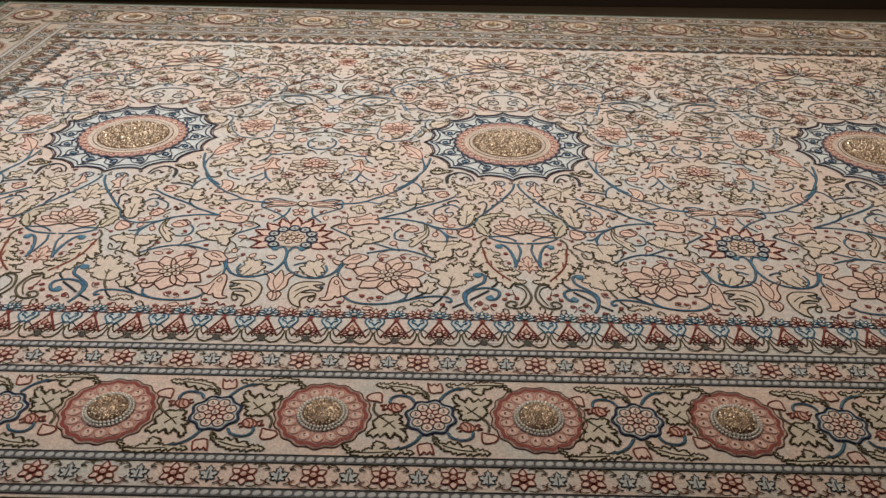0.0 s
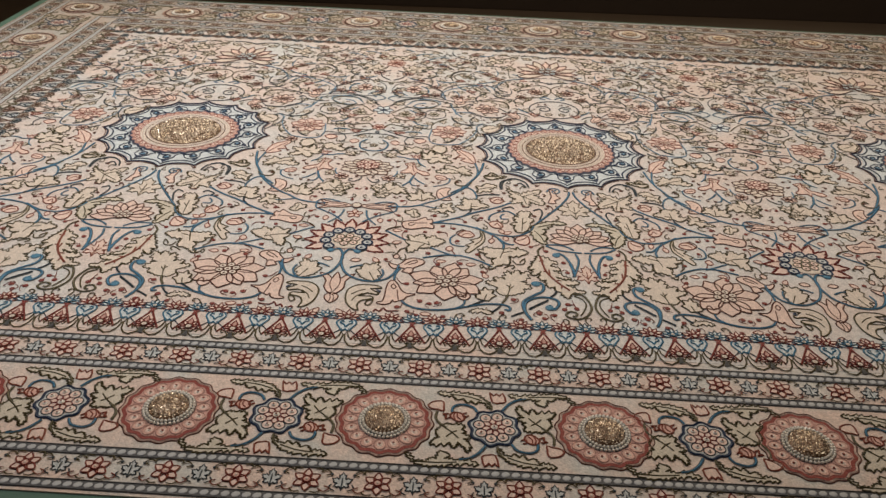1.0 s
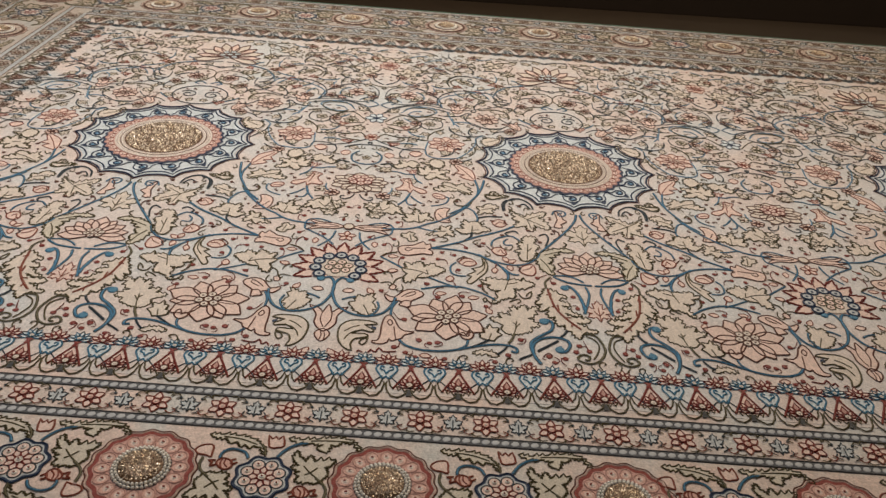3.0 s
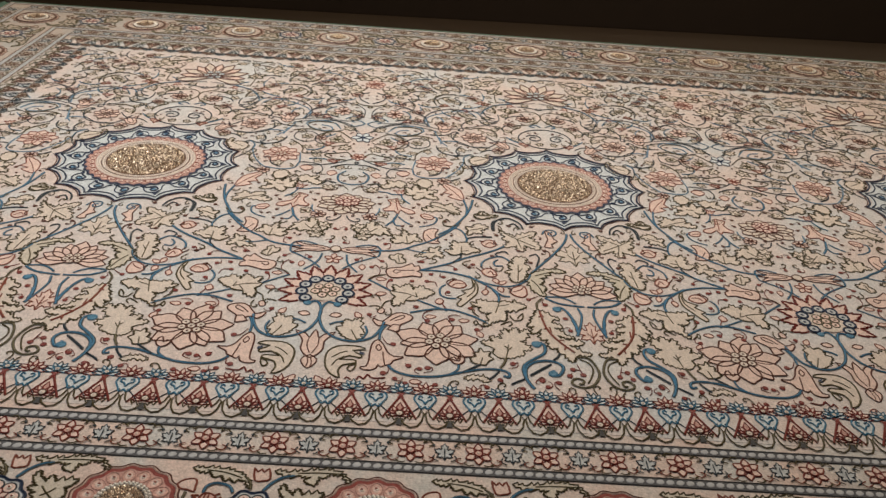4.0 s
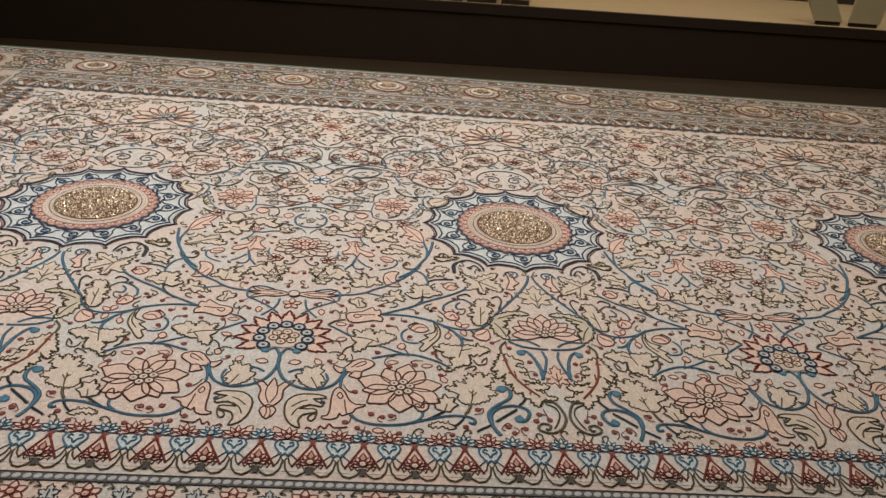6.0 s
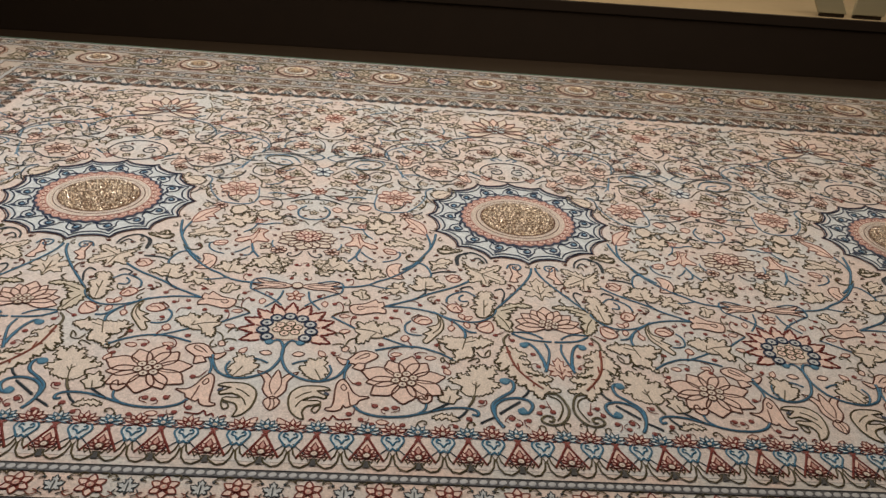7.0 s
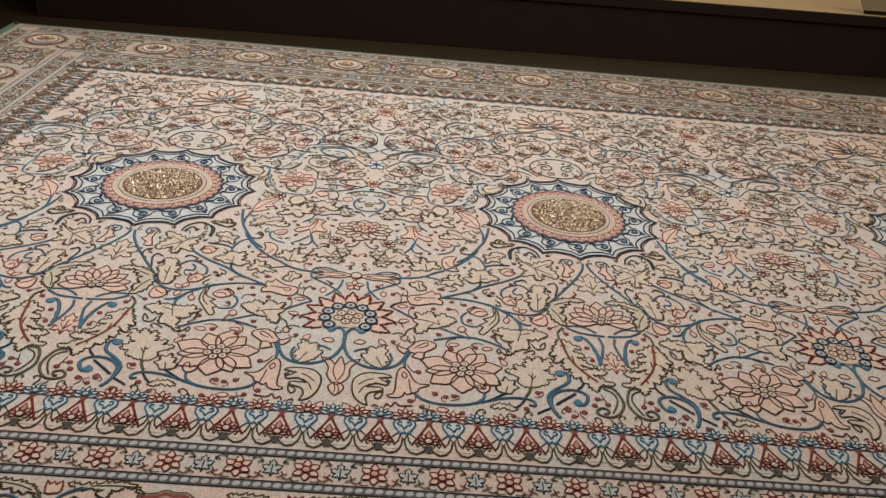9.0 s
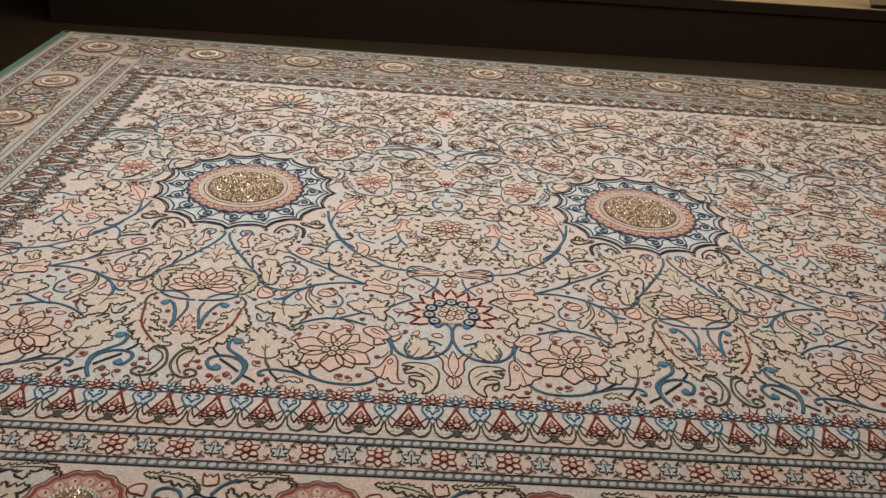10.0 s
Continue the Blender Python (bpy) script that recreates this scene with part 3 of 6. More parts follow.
def lily(sh, step=53.6):
    # madder triangle with a half lotus in it
    sh.fill(PINK, [(-17, 241), (0, 276), (17, 241)], 0.6)
    for s in (-1, 1):
        sh.line(RED, 2.7, [(0, 277), (s * 18, 241)], 0.9 + 0.03 * s)
    for k in range(7):
        a = math.pi * (-0.05 + 1.10 * k / 6)
        shape(sh, SPIKE, 0, 247, a, (13, 13, 15, 19, 15, 13, 13)[k], SALMON if k % 2 else PINK, RED, 1.7, True, 1.0, 0.85)
    sh.fill(CREAM, placed(ring(4.0, 10), 0, 248, 0), 2.3)
    sh.line(BROWN, 1.5, placed(ring(4.0, 10), 0, 248, 0), 2.35, True, raw=True)
    sh.dome(SEED, 0, 248, 1.4, 0.8, 2.4, 6)
    sh.fill(RED, [(-5.5, 283), (-2, 278), (-4, 273), (4, 273), (2, 278), (5.5, 283), (0, 281)], 1.6)
    # half lotus over the point, and over the pot between two triangles
    m = step / 2
    for x, y, line, fill in ((0, 286, BLUE, PALE), (m, 285, RED, PINK)):
        for k in range(7):
            a = math.pi * (-0.04 + 1.08 * k / 6)
            shape(sh, SPIKE, x, y, a, (16, 15, 14, 15, 14, 15, 16)[k] * (1.0 if x == 0 else 1.12), fill, GREY if line is BLUE and k % 2 else line, 1.6, True, 1.0, 0.85)
        sh.fill(CREAM, placed(ring(3.2, 10), x, y + 1, 0), 2.3)
        sh.line(line, 1.3, placed(ring(3.2, 10), x, y + 1, 0), 2.35, True, raw=True)
        sh.dome(SEED, x, y + 1, 1.2, 0.8, 2.4, 6)
    # blue pot with inner curls
    def pot(pts):
        return [(m + 1.0 * u, 271 + 0.98 * (v - 271)) for u, v in pts]

    sh.fill(PALE, smooth(pot([(0, 259), (8, 265), (11, 274), (7, 281), (-7, 281), (-11, 274), (-8, 265)]), True, 2), 0.8)
    for s in (-1, 1):
        sh.line(BLUE, 2.0, pot([(0, 261), (s * 4, 257), (s * 7, 263), (s * 12, 273), (s * 9, 281), (s * 4, 282)]), 1.3 + 0.02 * s)
        sh.line(BLUE, 2.0, pot([(0, 265), (s * 3, 271), (s * 7, 273), (s * 6, 278), (s * 2.5, 276)]), 1.4 + 0.02 * s)
        sh.line(GREY, 1.4, [(m + s * 4, 262), (m + s * 13, 252), (m + s * 19, 244)], 1.0)
    # two olive acanthus leaves under the triangle
    for s in (-1, 1):
        p = [(s * u, v) for u, v in ((1, 241), (5, 233), (12, 228), (19, 230), (24, 238), (26, 250), (23, 256), (21, 247), (17, 241), (15, 247), (11, 239), (8, 244), (5, 238))]
        sh.line(OLIVE, 1.9, p, 1.1, True, raw=True)
    sh.fill(STRIPE, [(-5, 241), (-2, 236), (-4, 231), (4, 231), (2, 236), (5, 241)], 1.5)


def pearl_row(sh, lo, hi, yc, half_h, step, dark):
    """Two dark bead lines with a rope of slanted flat pearls between them."""
    sh.fill(SLATE_BED if dark is STRIPE else LEAFGREY, [(lo, yc - half_h), (hi, yc - half_h), (hi, yc + half_h), (lo, yc + half_h)], 0.4)
    for s in (-1, 1):
        sh.line(dark, 1.7, [(lo, yc + s * half_h), (hi, yc + s * half_h)], 0.5, raw=True)
    for i in range(int((hi - lo) / step)):
        x = lo + (i + 0.5) * step
        sh.dome(ROPE, x, yc, step * 0.44, 0.6, 0.6, 8, half_h * 0.62, 0.35)


def border_scroll(sh):
    """Leaves, buds and blue stems round the small blue flower, the same when turned half round."""
    for s in (1, -1):
        def at(pts):
            return [(s * u, s * v) for u, v in pts]

        def bloom(fill, line, w, outline, *folds):
            k = sh.layer()
            edge = toothed(at(outline), 7.0) if fill is SAGE else smooth(at(outline), True, 2)
            sh.fill(fill, edge, 0.5 + k)
            sh.line(line, w, edge, 0.65 + k, True, raw=True)
            for fold in folds:
                sh.line(line, w * 0.75, at(fold), 0.75 + k)

        bloom(SAGE, OLIVE, 2.0, [(-62, 52), (-49, 53), (-33, 53), (-19, 50), (-9, 43), (-3, 29), (-10, 39), (-17, 40), (-19, 36), (-25, 41), (-28, 37), (-33, 44), (-39, 41), (-45, 48), (-58, 48)], [(-48, 50), (-30, 48), (-13, 42)])
        sh.line(OLIVE, 3.0, at([(-9, 43), (-4, 36), (-3, 28)]), 0.9)
        sh.line(BLUE, 3.6, at([(9, 27), (16, 38), (26, 46), (36, 48)]), 0.9)
        bloom(SAGE, OLIVE, 2.0, [(16, 54), (30, 53), (46, 56), (61, 59), (75, 58), (86, 50), (90, 42), (80, 53), (69, 54), (63, 47), (58, 49), (56, 37), (51, 39), (45, 43), (51, 48), (39, 49), (19, 50)], [(38, 52), (58, 54), (79, 54)])
        bloom(PINK, RUST, 2.0, [(-1, 40), (-4, 56), (0, 51), (3, 55), (6, 51), (10, 56), (13, 43), (7, 40)])
        bloom(SAGE, OLIVE, 2.2, [(25, 26), (27, 38), (31, 30), (38, 24), (41, 33), (46, 25), (66, 30), (63, 22), (57, 18), (61, 11), (57, 3), (52, -2), (43, -2), (31, -2), (34, 5), (29, 8), (34, 11), (24, 16), (32, 19)], [(37, 18), (44, 10), (51, 4)], [(44, 10), (39, 7)], [(44, 10), (50, 17)])
        sh.line(OLIVE, 3.0, at([(50, 4), (58, -3), (62, -11), (61, -21)]), 0.9)
        bloom(ROSE, RUST, 2.0, [(32, -10), (37, -7), (42, -9), (47, -15), (43, -21), (36, -20), (32, -16)], [(35, -10), (39, -14), (39, -20)], [(41, -9), (43, -15), (42, -20)])
        sh.line(RUST, 2.0, at([(27, -17), (32, -14), (33, -19), (29, -21)]), 0.9)
        sh.line(RUST, 2.0, at([(46, -13), (52, -10), (51, -15), (55, -17), (48, -18)]), 0.9)
        sh.line(BLUE, 3.4, at([(18, -23), (23, -31), (35, -34), (43, -30), (45, -23), (44, -21)]), 0.9)
        bloom(PINK, RUST, 2.0, [(54, -28), (54, -22), (60, -24), (67, -25), (71, -30), (66, -36), (57, -38), (54, -34)])


# same beads as the near side; these swaps paint in weak glancing light
DIM_SWAP = {BLUE: GREY, BLUE_CORE: GREY, SKY: GREY, RED: TAN_LINE, RUST: TAN_LINE, OLIVE: OLIVE_CORE, PINK: DIM_FILL, SAGE: DIM_FILL, CREAM: DIM_FILL, PALE: LEAFGREY, PEARL: SEED, ROSE: DIM_FILL}


def dimmed(sh):
    """The same drawing with bead colours browned to paint in weak glancing light."""
    swap = {a.name: b for a, b in DIM_SWAP.items()}
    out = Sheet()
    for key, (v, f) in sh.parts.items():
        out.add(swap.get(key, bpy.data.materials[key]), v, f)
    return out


def side_matrix(turn, off, x, y):
    """Pose of a motif that stands at x along a side, y in from the outer edge."""
    c, t = math.cos(turn), math.sin(turn)
    v = y - off
    return pose((x * c - v * t) * 0.001, (x * t + v * c) * 0.001, 0, 0, 0, math.degrees(turn))


def row_of(ob, moves):
    """The first at the first move, copies at the others."""
    ob.parent = carpet
    ob.matrix_basis = moves[0]
    for m in moves[1:]:
        copy_thing(ob, m).parent = carpet


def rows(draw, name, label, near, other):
    """One motif along the first side, a copy with duller light painted in along the others."""
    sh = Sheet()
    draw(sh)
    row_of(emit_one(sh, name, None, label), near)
    row_of(emit_one(dimmed(sh), name, None, label), other)


for height, yc, shift in ((33, 33.0, 30.0), (35, 211.5, -10.0)):
    spots = {(kind, first): [] for kind in (0, 1) for first in (True, False)}
    for turn, half, off in sides():
        period = 68.4 if half > 1000 else 66.9
        n = int((half - yc) / period) + 1
        for k in range(-n, n + 1):
            for kind in (0, 1):
                x = (k + 0.5 * kind) * period + shift
                if abs(x) < half - yc - 8:
                    spots[kind, turn == 0].append(side_matrix(turn, off, x, yc))
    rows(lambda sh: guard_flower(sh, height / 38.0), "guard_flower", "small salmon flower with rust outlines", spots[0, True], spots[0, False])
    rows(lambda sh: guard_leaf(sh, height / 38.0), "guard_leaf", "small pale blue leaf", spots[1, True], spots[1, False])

spots = {True: [], False: []}
for i, (turn, half, off) in enumerate(sides()):
    phase = -337.0 if i == 0 else 0.0
    for k in range(-30, 31):
        x = phase + k * 53.6
        if abs(x) < half - 280:
            spots[i == 0].append(side_matrix(turn, off, x, 17))
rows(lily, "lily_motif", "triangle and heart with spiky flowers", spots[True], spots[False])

for turn, half, off in sides():
    for yc, hh in ((10.0, 5.5), (55.0, 5.5), (188.0, 5.5), (234.0, 5.5)):
        lo = -(HX if half > 1000 else HY if turn > 0 else HF) + yc
        hi = (HX if half > 1000 else HF if turn > 0 else HY) - yc
        row = Sheet()
        # softer line and bed colours on the other sides imitate the weaker light
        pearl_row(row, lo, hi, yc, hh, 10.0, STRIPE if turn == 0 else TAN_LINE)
        tagged(emit_one(on_side(row, turn, off), "pearl_row", carpet, "grey pearls on a slate stripe"), kind="stuff")


# border rosettes: rose disc with scalloped rim, pearl ring and domed gilt centre
def gilt_cap(r, h, seed, cells=11):
    """A low dome set with separate little tilted stones."""
    rng = random.Random(seed)
    bm = bmesh.new()
    step = r / cells
    for i in range(-cells, cells + 1):
        for j in range(-cells, cells + 1):
            x, y = (i + 0.5 * (j % 2) + rng.uniform(-0.3, 0.3)) * step, (j + rng.uniform(-0.3, 0.3)) * step
            d = math.hypot(x, y) / r
            if d > 0.98:
                continue
            z = h * math.sqrt(max(0.0, 1 - d * d)) + 0.0003
            a, q = rng.uniform(0, 6.28), step * rng.uniform(0.32, 0.52)
            tx, ty = rng.gauss(0, 0.5), rng.gauss(0, 0.5)
            bm.faces.new([bm.verts.new((x + q * math.cos(a + t), y + q * math.sin(a + t), z + q * (tx * math.cos(a + t) + ty * math.sin(a + t)) + 0.0004)) for t in (0, 1.3, 2.5, 3.8, 5.0)])
    return bm


def gilt_bed(r, h):
    """The low bronze dome in which the stones sit."""
    bm = bmesh.new()
    base = [bm.verts.new((r * math.cos(2 * math.pi * i / 40), r * math.sin(2 * math.pi * i / 40), 0)) for i in range(40)]
    crown = bm.verts.new((0, 0, h * 0.9))
    inner = [bm.verts.new((0.75 * r * math.cos(2 * math.pi * i / 40), 0.75 * r * math.sin(2 * math.pi * i / 40), h * 0.6)) for i in range(40)]
    for i in range(40):
        k = (i + 1) % 40
        bm.faces.new((base[i], base[k], inner[k], inner[i]))
        bm.faces.new((inner[i], inner[k], crown))
    return bm


def rosette(disc, lobe, rim_fill, band, r=47.5):
    top = new("border_rosette")
    n = 16
    sh = Sheet()
    rim = ring(r, 128, 0, r * 0.028, n)
    sh.line(PINK, 1.6, ring(r * 1.03, 128, 0, r * 0.028, n), 0.6, True, raw=True)
    sh.line(BROWN, 1.4, ring(r * 1.07, 128, 0, r * 0.028, n), 0.5, True, raw=True)
    sh.fill(rim_fill, rim, 0.9)
    sh.fill(band, ring(r * 0.91, 128, 0, r * 0.028, n), 1.1)
    emit_one(sh, "scalloped_rim", top, "dark red scalloped rim")
    sh = Sheet()
    sh.fill(disc, ring(r * 0.84, 96, 0, r * 0.02, n), 1.3)
    for i in range(n):
        a = 2 * math.pi * i / n
        u, v = r * 0.745 * math.cos(a), r * 0.745 * math.sin(a)
        k = 0.03 * (i % 2)
        sh.fill(lobe, placed(ring(r * 0.115, 14), u, v, a, 1.25, 1.0), 1.5 + k)
        sh.fill(PINK, placed(ring(r * 0.07, 12), u, v, a, 1.25, 1.0), 1.54 + k)
        sh.line(band, 1.3, placed(ring(r * 0.125, 16), u, v, a, 1.25, 1.0), 1.55 + k, True, raw=True)
    if lobe is SAGE:
        sh.line(BROWN, 3.0, ring(r * 0.90, 64), 1.9, True, raw=True)
        sh.line(BROWN, 2.4, ring(r * 0.60, 64), 1.9, True, raw=True)
    emit_one(sh, "rose_disc", top, "rose disc with pink lobes")
    for name, mat, size, h, z in (("pearl_eye", PEARL, 1.7, 1.0, 1.6), ("ruby_eye", RIM, 1.5, 0.8, 2.2)):
        sh = Sheet()
        for i in range(n):
            a = 2 * math.pi * i / n
            sh.dome(mat, r * 0.745 * math.cos(a) + (0.8 if mat is RIM else 0), r * 0.745 * math.sin(a), size, h, z, 8)
        tagged(emit_one(sh, name, top), kind="stuff")
    sh = Sheet()
    sh.dome(STRIPE, 0, 0, r * 0.59, 2.6, 1.5, 40)
    emit_one(sh, "slate_collar", top, "dark slate collar")
    sh = Sheet()
    for rr, z in ((0.545, 2.2), (0.475, 3.6)):
        count = int(2 * math.pi * rr * r / 4.0)
        for k in range(count):
            a = 2 * math.pi * k / count
            sh.dome(PEARL, r * rr * math.cos(a), r * rr * math.sin(a), 1.9, 2.0, z, 6)
    emit_one(sh, "pearl_ring", top, "double ring of white pearls")
    part("gilt_centre", gilt_cap(0.0205, 0.0050, 3, 11), GILT, top, "domed glittering gilt centre").location.z = 0.0034
    part("gilt_bed", gilt_bed(0.0205, 0.0050), GILT_BED, top, "bronze bed of the stones").location.z = 0.0034
    return top


def small_flower(r=26.0):
    top = new("blue_flower_roundel")
    sh = Sheet()
    rim = ring(r, 96, 0, r * 0.07, 8)
    sh.fill(NAVY, rim, 0.9)
    sh.fill(LEAFGREY, ring(r * 0.90, 96, 0, r * 0.07, 8), 1.0)
    sh.fill(PINK, ring(r * 0.80, 96, 0, r * 0.07, 8), 1.1)
    sh.line(NAVY, 2.2, rim, 1.0, True, raw=True)
    emit_one(sh, "roundel", top, "navy-edged scalloped roundel")
    sh = Sheet()
    for i in range(8):
        a = 2 * math.pi * i / 8
        u, v = r * 0.63 * math.cos(a), r * 0.63 * math.sin(a)
        sh.fill(PINK, placed(ring(r * 0.23, 12), u, v, 0), 1.3)
        sh.line(GREY, 1.3, placed(ring(r * 0.23, 14), u, v, 0), 1.4, True, raw=True)
        shape(sh, PETAL, 0, 0, a + 0.39, r * 0.5, PINK, RED, 1.2, False, 1.4)
    sh.fill(CREAM, ring(r * 0.17, 10), 2.2)
    sh.line(RED, 1.2, ring(r * 0.17, 12), 2.3, True, raw=True)
    emit_one(sh, "inner_flower", top, "salmon inner flower")
    sh = Sheet()
    for i in range(9):
        a = 2 * math.pi * i / 8
        u, v = (r * 0.63 * math.cos(a), r * 0.63 * math.sin(a)) if i < 8 else (0, 0)
        sh.dome(PEARL, u, v, 2.5, 1.4, 1.5 if i < 8 else 2.3, 8)
        sh.dome(RIM, u, v, 1.2, 0.9, 2.8 if i < 8 else 3.5, 6)
    tagged(emit_one(sh, "pearl_eye", top), kind="stuff")
    return top


NEAR_ROSETTES = (-1.184, -0.932, -0.703, -0.474, -0.246, -0.015, 0.197, 0.426, 0.655, 0.890, 1.184)
FAR_ROSETTES = (-1.184, -0.921, -0.686, -0.456, -0.226, 0.004, 0.232, 0.462, 0.694, 0.925, 1.184)
SIDE_ROSETTES = (-0.485, -0.242, 0.001, 0.243, 0.475)


def between(spots):
    return [(a + b) / 2 for a, b in zip(spots, spots[1:])]


def along_border():
    for x in NEAR_ROSETTES:
        yield x, -0.731
    for x in FAR_ROSETTES:
        yield x, 0.751
    for y in SIDE_ROSETTES:
        for s in (-1, 1):
            yield s * 1.184, y


def between_border():
    for x in between(NEAR_ROSETTES):
        yield x, -0.732
    for x in between(FAR_ROSETTES):
        yield x, 0.751
    for y in between((-0.731, *SIDE_ROSETTES, 0.751)):
        for s in (-1, 1):
            yield s * 1.184, y


def along(make, spots):
    first = make()
    first.parent = carpet
    first.location = (*spots[0], 0)
    for k, (x, y) in enumerate(spots[1:]):
        copy_thing(first, pose(x, y, 0, 0, 0, 37 * k)).parent = carpet


spots = {True: [], False: []}
for x, y in between_border():
    turn = 0 if y < -0.7 else 180 if y > 0.72 else 90 if x > 0 else -90
    spots[turn == 0].append(pose(x, y, 0, 0, 0, turn))
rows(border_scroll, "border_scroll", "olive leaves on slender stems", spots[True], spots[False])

spots = list(along_border())
along(lambda: rosette(SALMON, ROSE, RIM, SALMON), [q for q in spots if q[1] < -0.6])
# far and side rosettes: browned colours stand in for dull glancing light
along(lambda: rosette(DIM_FILL, SAGE, TAN_LINE, DIM_FILL), [q for q in spots if q[1] > -0.6])
first = small_flower()
first.parent = carpet
spots = list(between_border())
first.location = (*spots[0], 0)
for k, (x, y) in enumerate(spots[1:]):
    copy_thing(first, pose(x, y, 0, 0, 0, 11 * k)).parent = carpet


# the three medallions
def star(r, deep, n, per=10, point=0.8):
    pts = []
    for i in range(n * per):
        q = (i % per) / per
        bump = abs(2 * q - 1)
        k = deep * (0.55 * bump ** 3 + 0.45 * (1 - math.sin(math.pi * q)) * bump)
        a = 2 * math.pi * i / (n * per) + math.pi / 2
        pts.append(((r + k) * math.cos(a), (r + k) * math.sin(a)))
    return pts


def medallion():
    top = new("medallion")
    n = 16
    sh = Sheet()
    sh.fill(PALE, star(141, 14, n), 1.0)
    sh.line(NAVY, 3.2, star(145, 14, n), 1.3, True, raw=True)
    sh.line(BROWN, 1.6, star(149, 14, n), 1.3, True, raw=True)
    sh.line(NAVY, 2.5, star(135, 14, n), 1.5, True, raw=True)
    for i in range(n):
        b = 2 * math.pi * i / n + math.pi / 2
        # bold scroll with a coiled eye under each point
        coil = [(119 + 9.5 * (1 - 0.075 * k) * math.cos(3.4 - 0.66 * k), 9.5 * (1 - 0.075 * k) * math.sin(3.4 - 0.66 * k)) for k in range(12)]
        sh.line(NAVY, 2.9, placed([(105, -20), (106, -13), (111, -9)] + coil[1:], 0, 0, b), 1.7)
        sh.fill(SKY, placed(ring(5.0, 12), 119 * math.cos(b), 119 * math.sin(b), 0), 1.6)
        sh.line(NAVY, 2.0, placed([(107, -15), (114, -14), (124, -13), (131, -5), (130, 5), (122, 13), (112, 15), (106, 20)], 0, 0, b), 1.66)
        sh.fill(NAVY, placed([(131, -4), (139, -1), (142, 0), (139, 3), (130, 10), (129, 5)], 0, 0, b), 1.62)
    emit_one(sh, "pale_blue_star", top, "pale blue sixteen-pointed star with navy scrolls")
    sh = Sheet()
    sh.fill(NAVY, ring(104.0, 204, 0, 2.0, 34), 2.3)
    sh.fill(ROSE, ring(98.5, 204, 0, 2.4, 34), 2.45)
    sh.line(SALMON, 3.0, ring(97.5, 204, 0, 2.4, 34), 2.5, True, raw=True)
    for i in range(34):
        a = 2 * math.pi * (i + 0.5) / 34
        k = 0.04 * (i % 2)
        p = placed([(84, 0), (87, 5), (92, 6), (95, 0), (92, -6), (87, -5)], 0, 0, a)
        sh.fill(PINK, smooth(p, True, 2), 2.55 + k)
        sh.line(RUST, 1.3, smooth([placed([q], 0, 0, a)[0] for q in ((85, 6.5), (91, 6.8), (95, 0), (91, -6.8), (85, -6.5))], False, 2), 2.6 + k, raw=True)
    for i in range(34):
        a = 2 * math.pi * (i + 0.5) / 34
        sh.dome(RIM, 90 * math.cos(a), 90 * math.sin(a), 1.5, 0.7, 2.75, 6)
    sh.line(SALMON, 2.0, ring(85, 64), 2.9, True, raw=True)
    emit_one(sh, "rose_ring", top, "rose ring of pink lobes")
    sh = Sheet()
    sh.fill(CREAM, ring(84, 64), 2.85)
    sh.line(TAN_LINE, 1.6, ring(73.6, 64), 2.95, True, raw=True)
    sh.line(BROWN, 1.4, ring(66.3, 64), 2.95, True, raw=True)
    emit_one(sh, "cream_ring", top)
    sh = Sheet()
    for r, size, k in ((81.5, 2.2, 124), (77.2, 2.1, 120), (71.4, 2.1, 112), (68.0, 1.6, 112)):
        for i in range(k):
            a = 2 * math.pi * i / k
            sh.dome(SEED, r * math.cos(a), r * math.sin(a), size, 1.2, 2.9, 6)
    emit_one(sh, "pearl_ring", top, "rings of cream seed pearls")
    part("gilt_centre", gilt_cap(0.0655, 0.003, 5, 25), GOLD, top, "round glittering gilt centre").location.z = 0.0032
    part("gilt_bed", gilt_bed(0.0655, 0.003), GILT_BED, top, "bronze bed of the stones").location.z = 0.0032
    return top


first = medallion()
first.parent, first.scale = carpet, (0.935, 0.935, 1.0)
first.location = (-0.680, -0.006, 0)
for x in (0.0, 0.676):
    copy_thing(first, pose(x - 0.004, -0.006, 0)).parent = carpet


# ---- the field: one half repeat between a medallion and the red palmette, mirrored and repeated ----
half = Sheet()


def settle(x):
    """The place along the carpet of a point of the regular drawing: the weave is drawn in right of the middle medallion."""
    return x if x < 0 or x > 676 else x * 316 / 338 if x < 338 else 316 + (x - 338) * 360 / 338


def figure(name, fill, line, w, outline, *folds):
    """A leaf, bud or flower of the field with a bead outline and inner folds."""
    sh = piece(name)
    k = sh.layer()
    edge = toothed(outline) if fill in (CREAM, SAGE) and name != "curled_leaf" else smooth(outline, True, 2)
    sh.fill(fill, edge, 0.6 + k)
    sh.line(line, w, edge, 0.75 + k, True, raw=True)
    for fold in folds:
        sh.line(line, w * 0.75, fold, 0.85 + k)


def comma(mat, r, pts):
    """A bead drop with a curling tail."""
    half.dome(mat, *pts[0], r * 1.2, 0.8, 1.2, 8)
    half.line(mat, 1.6, pts, 1.3, taper=True)


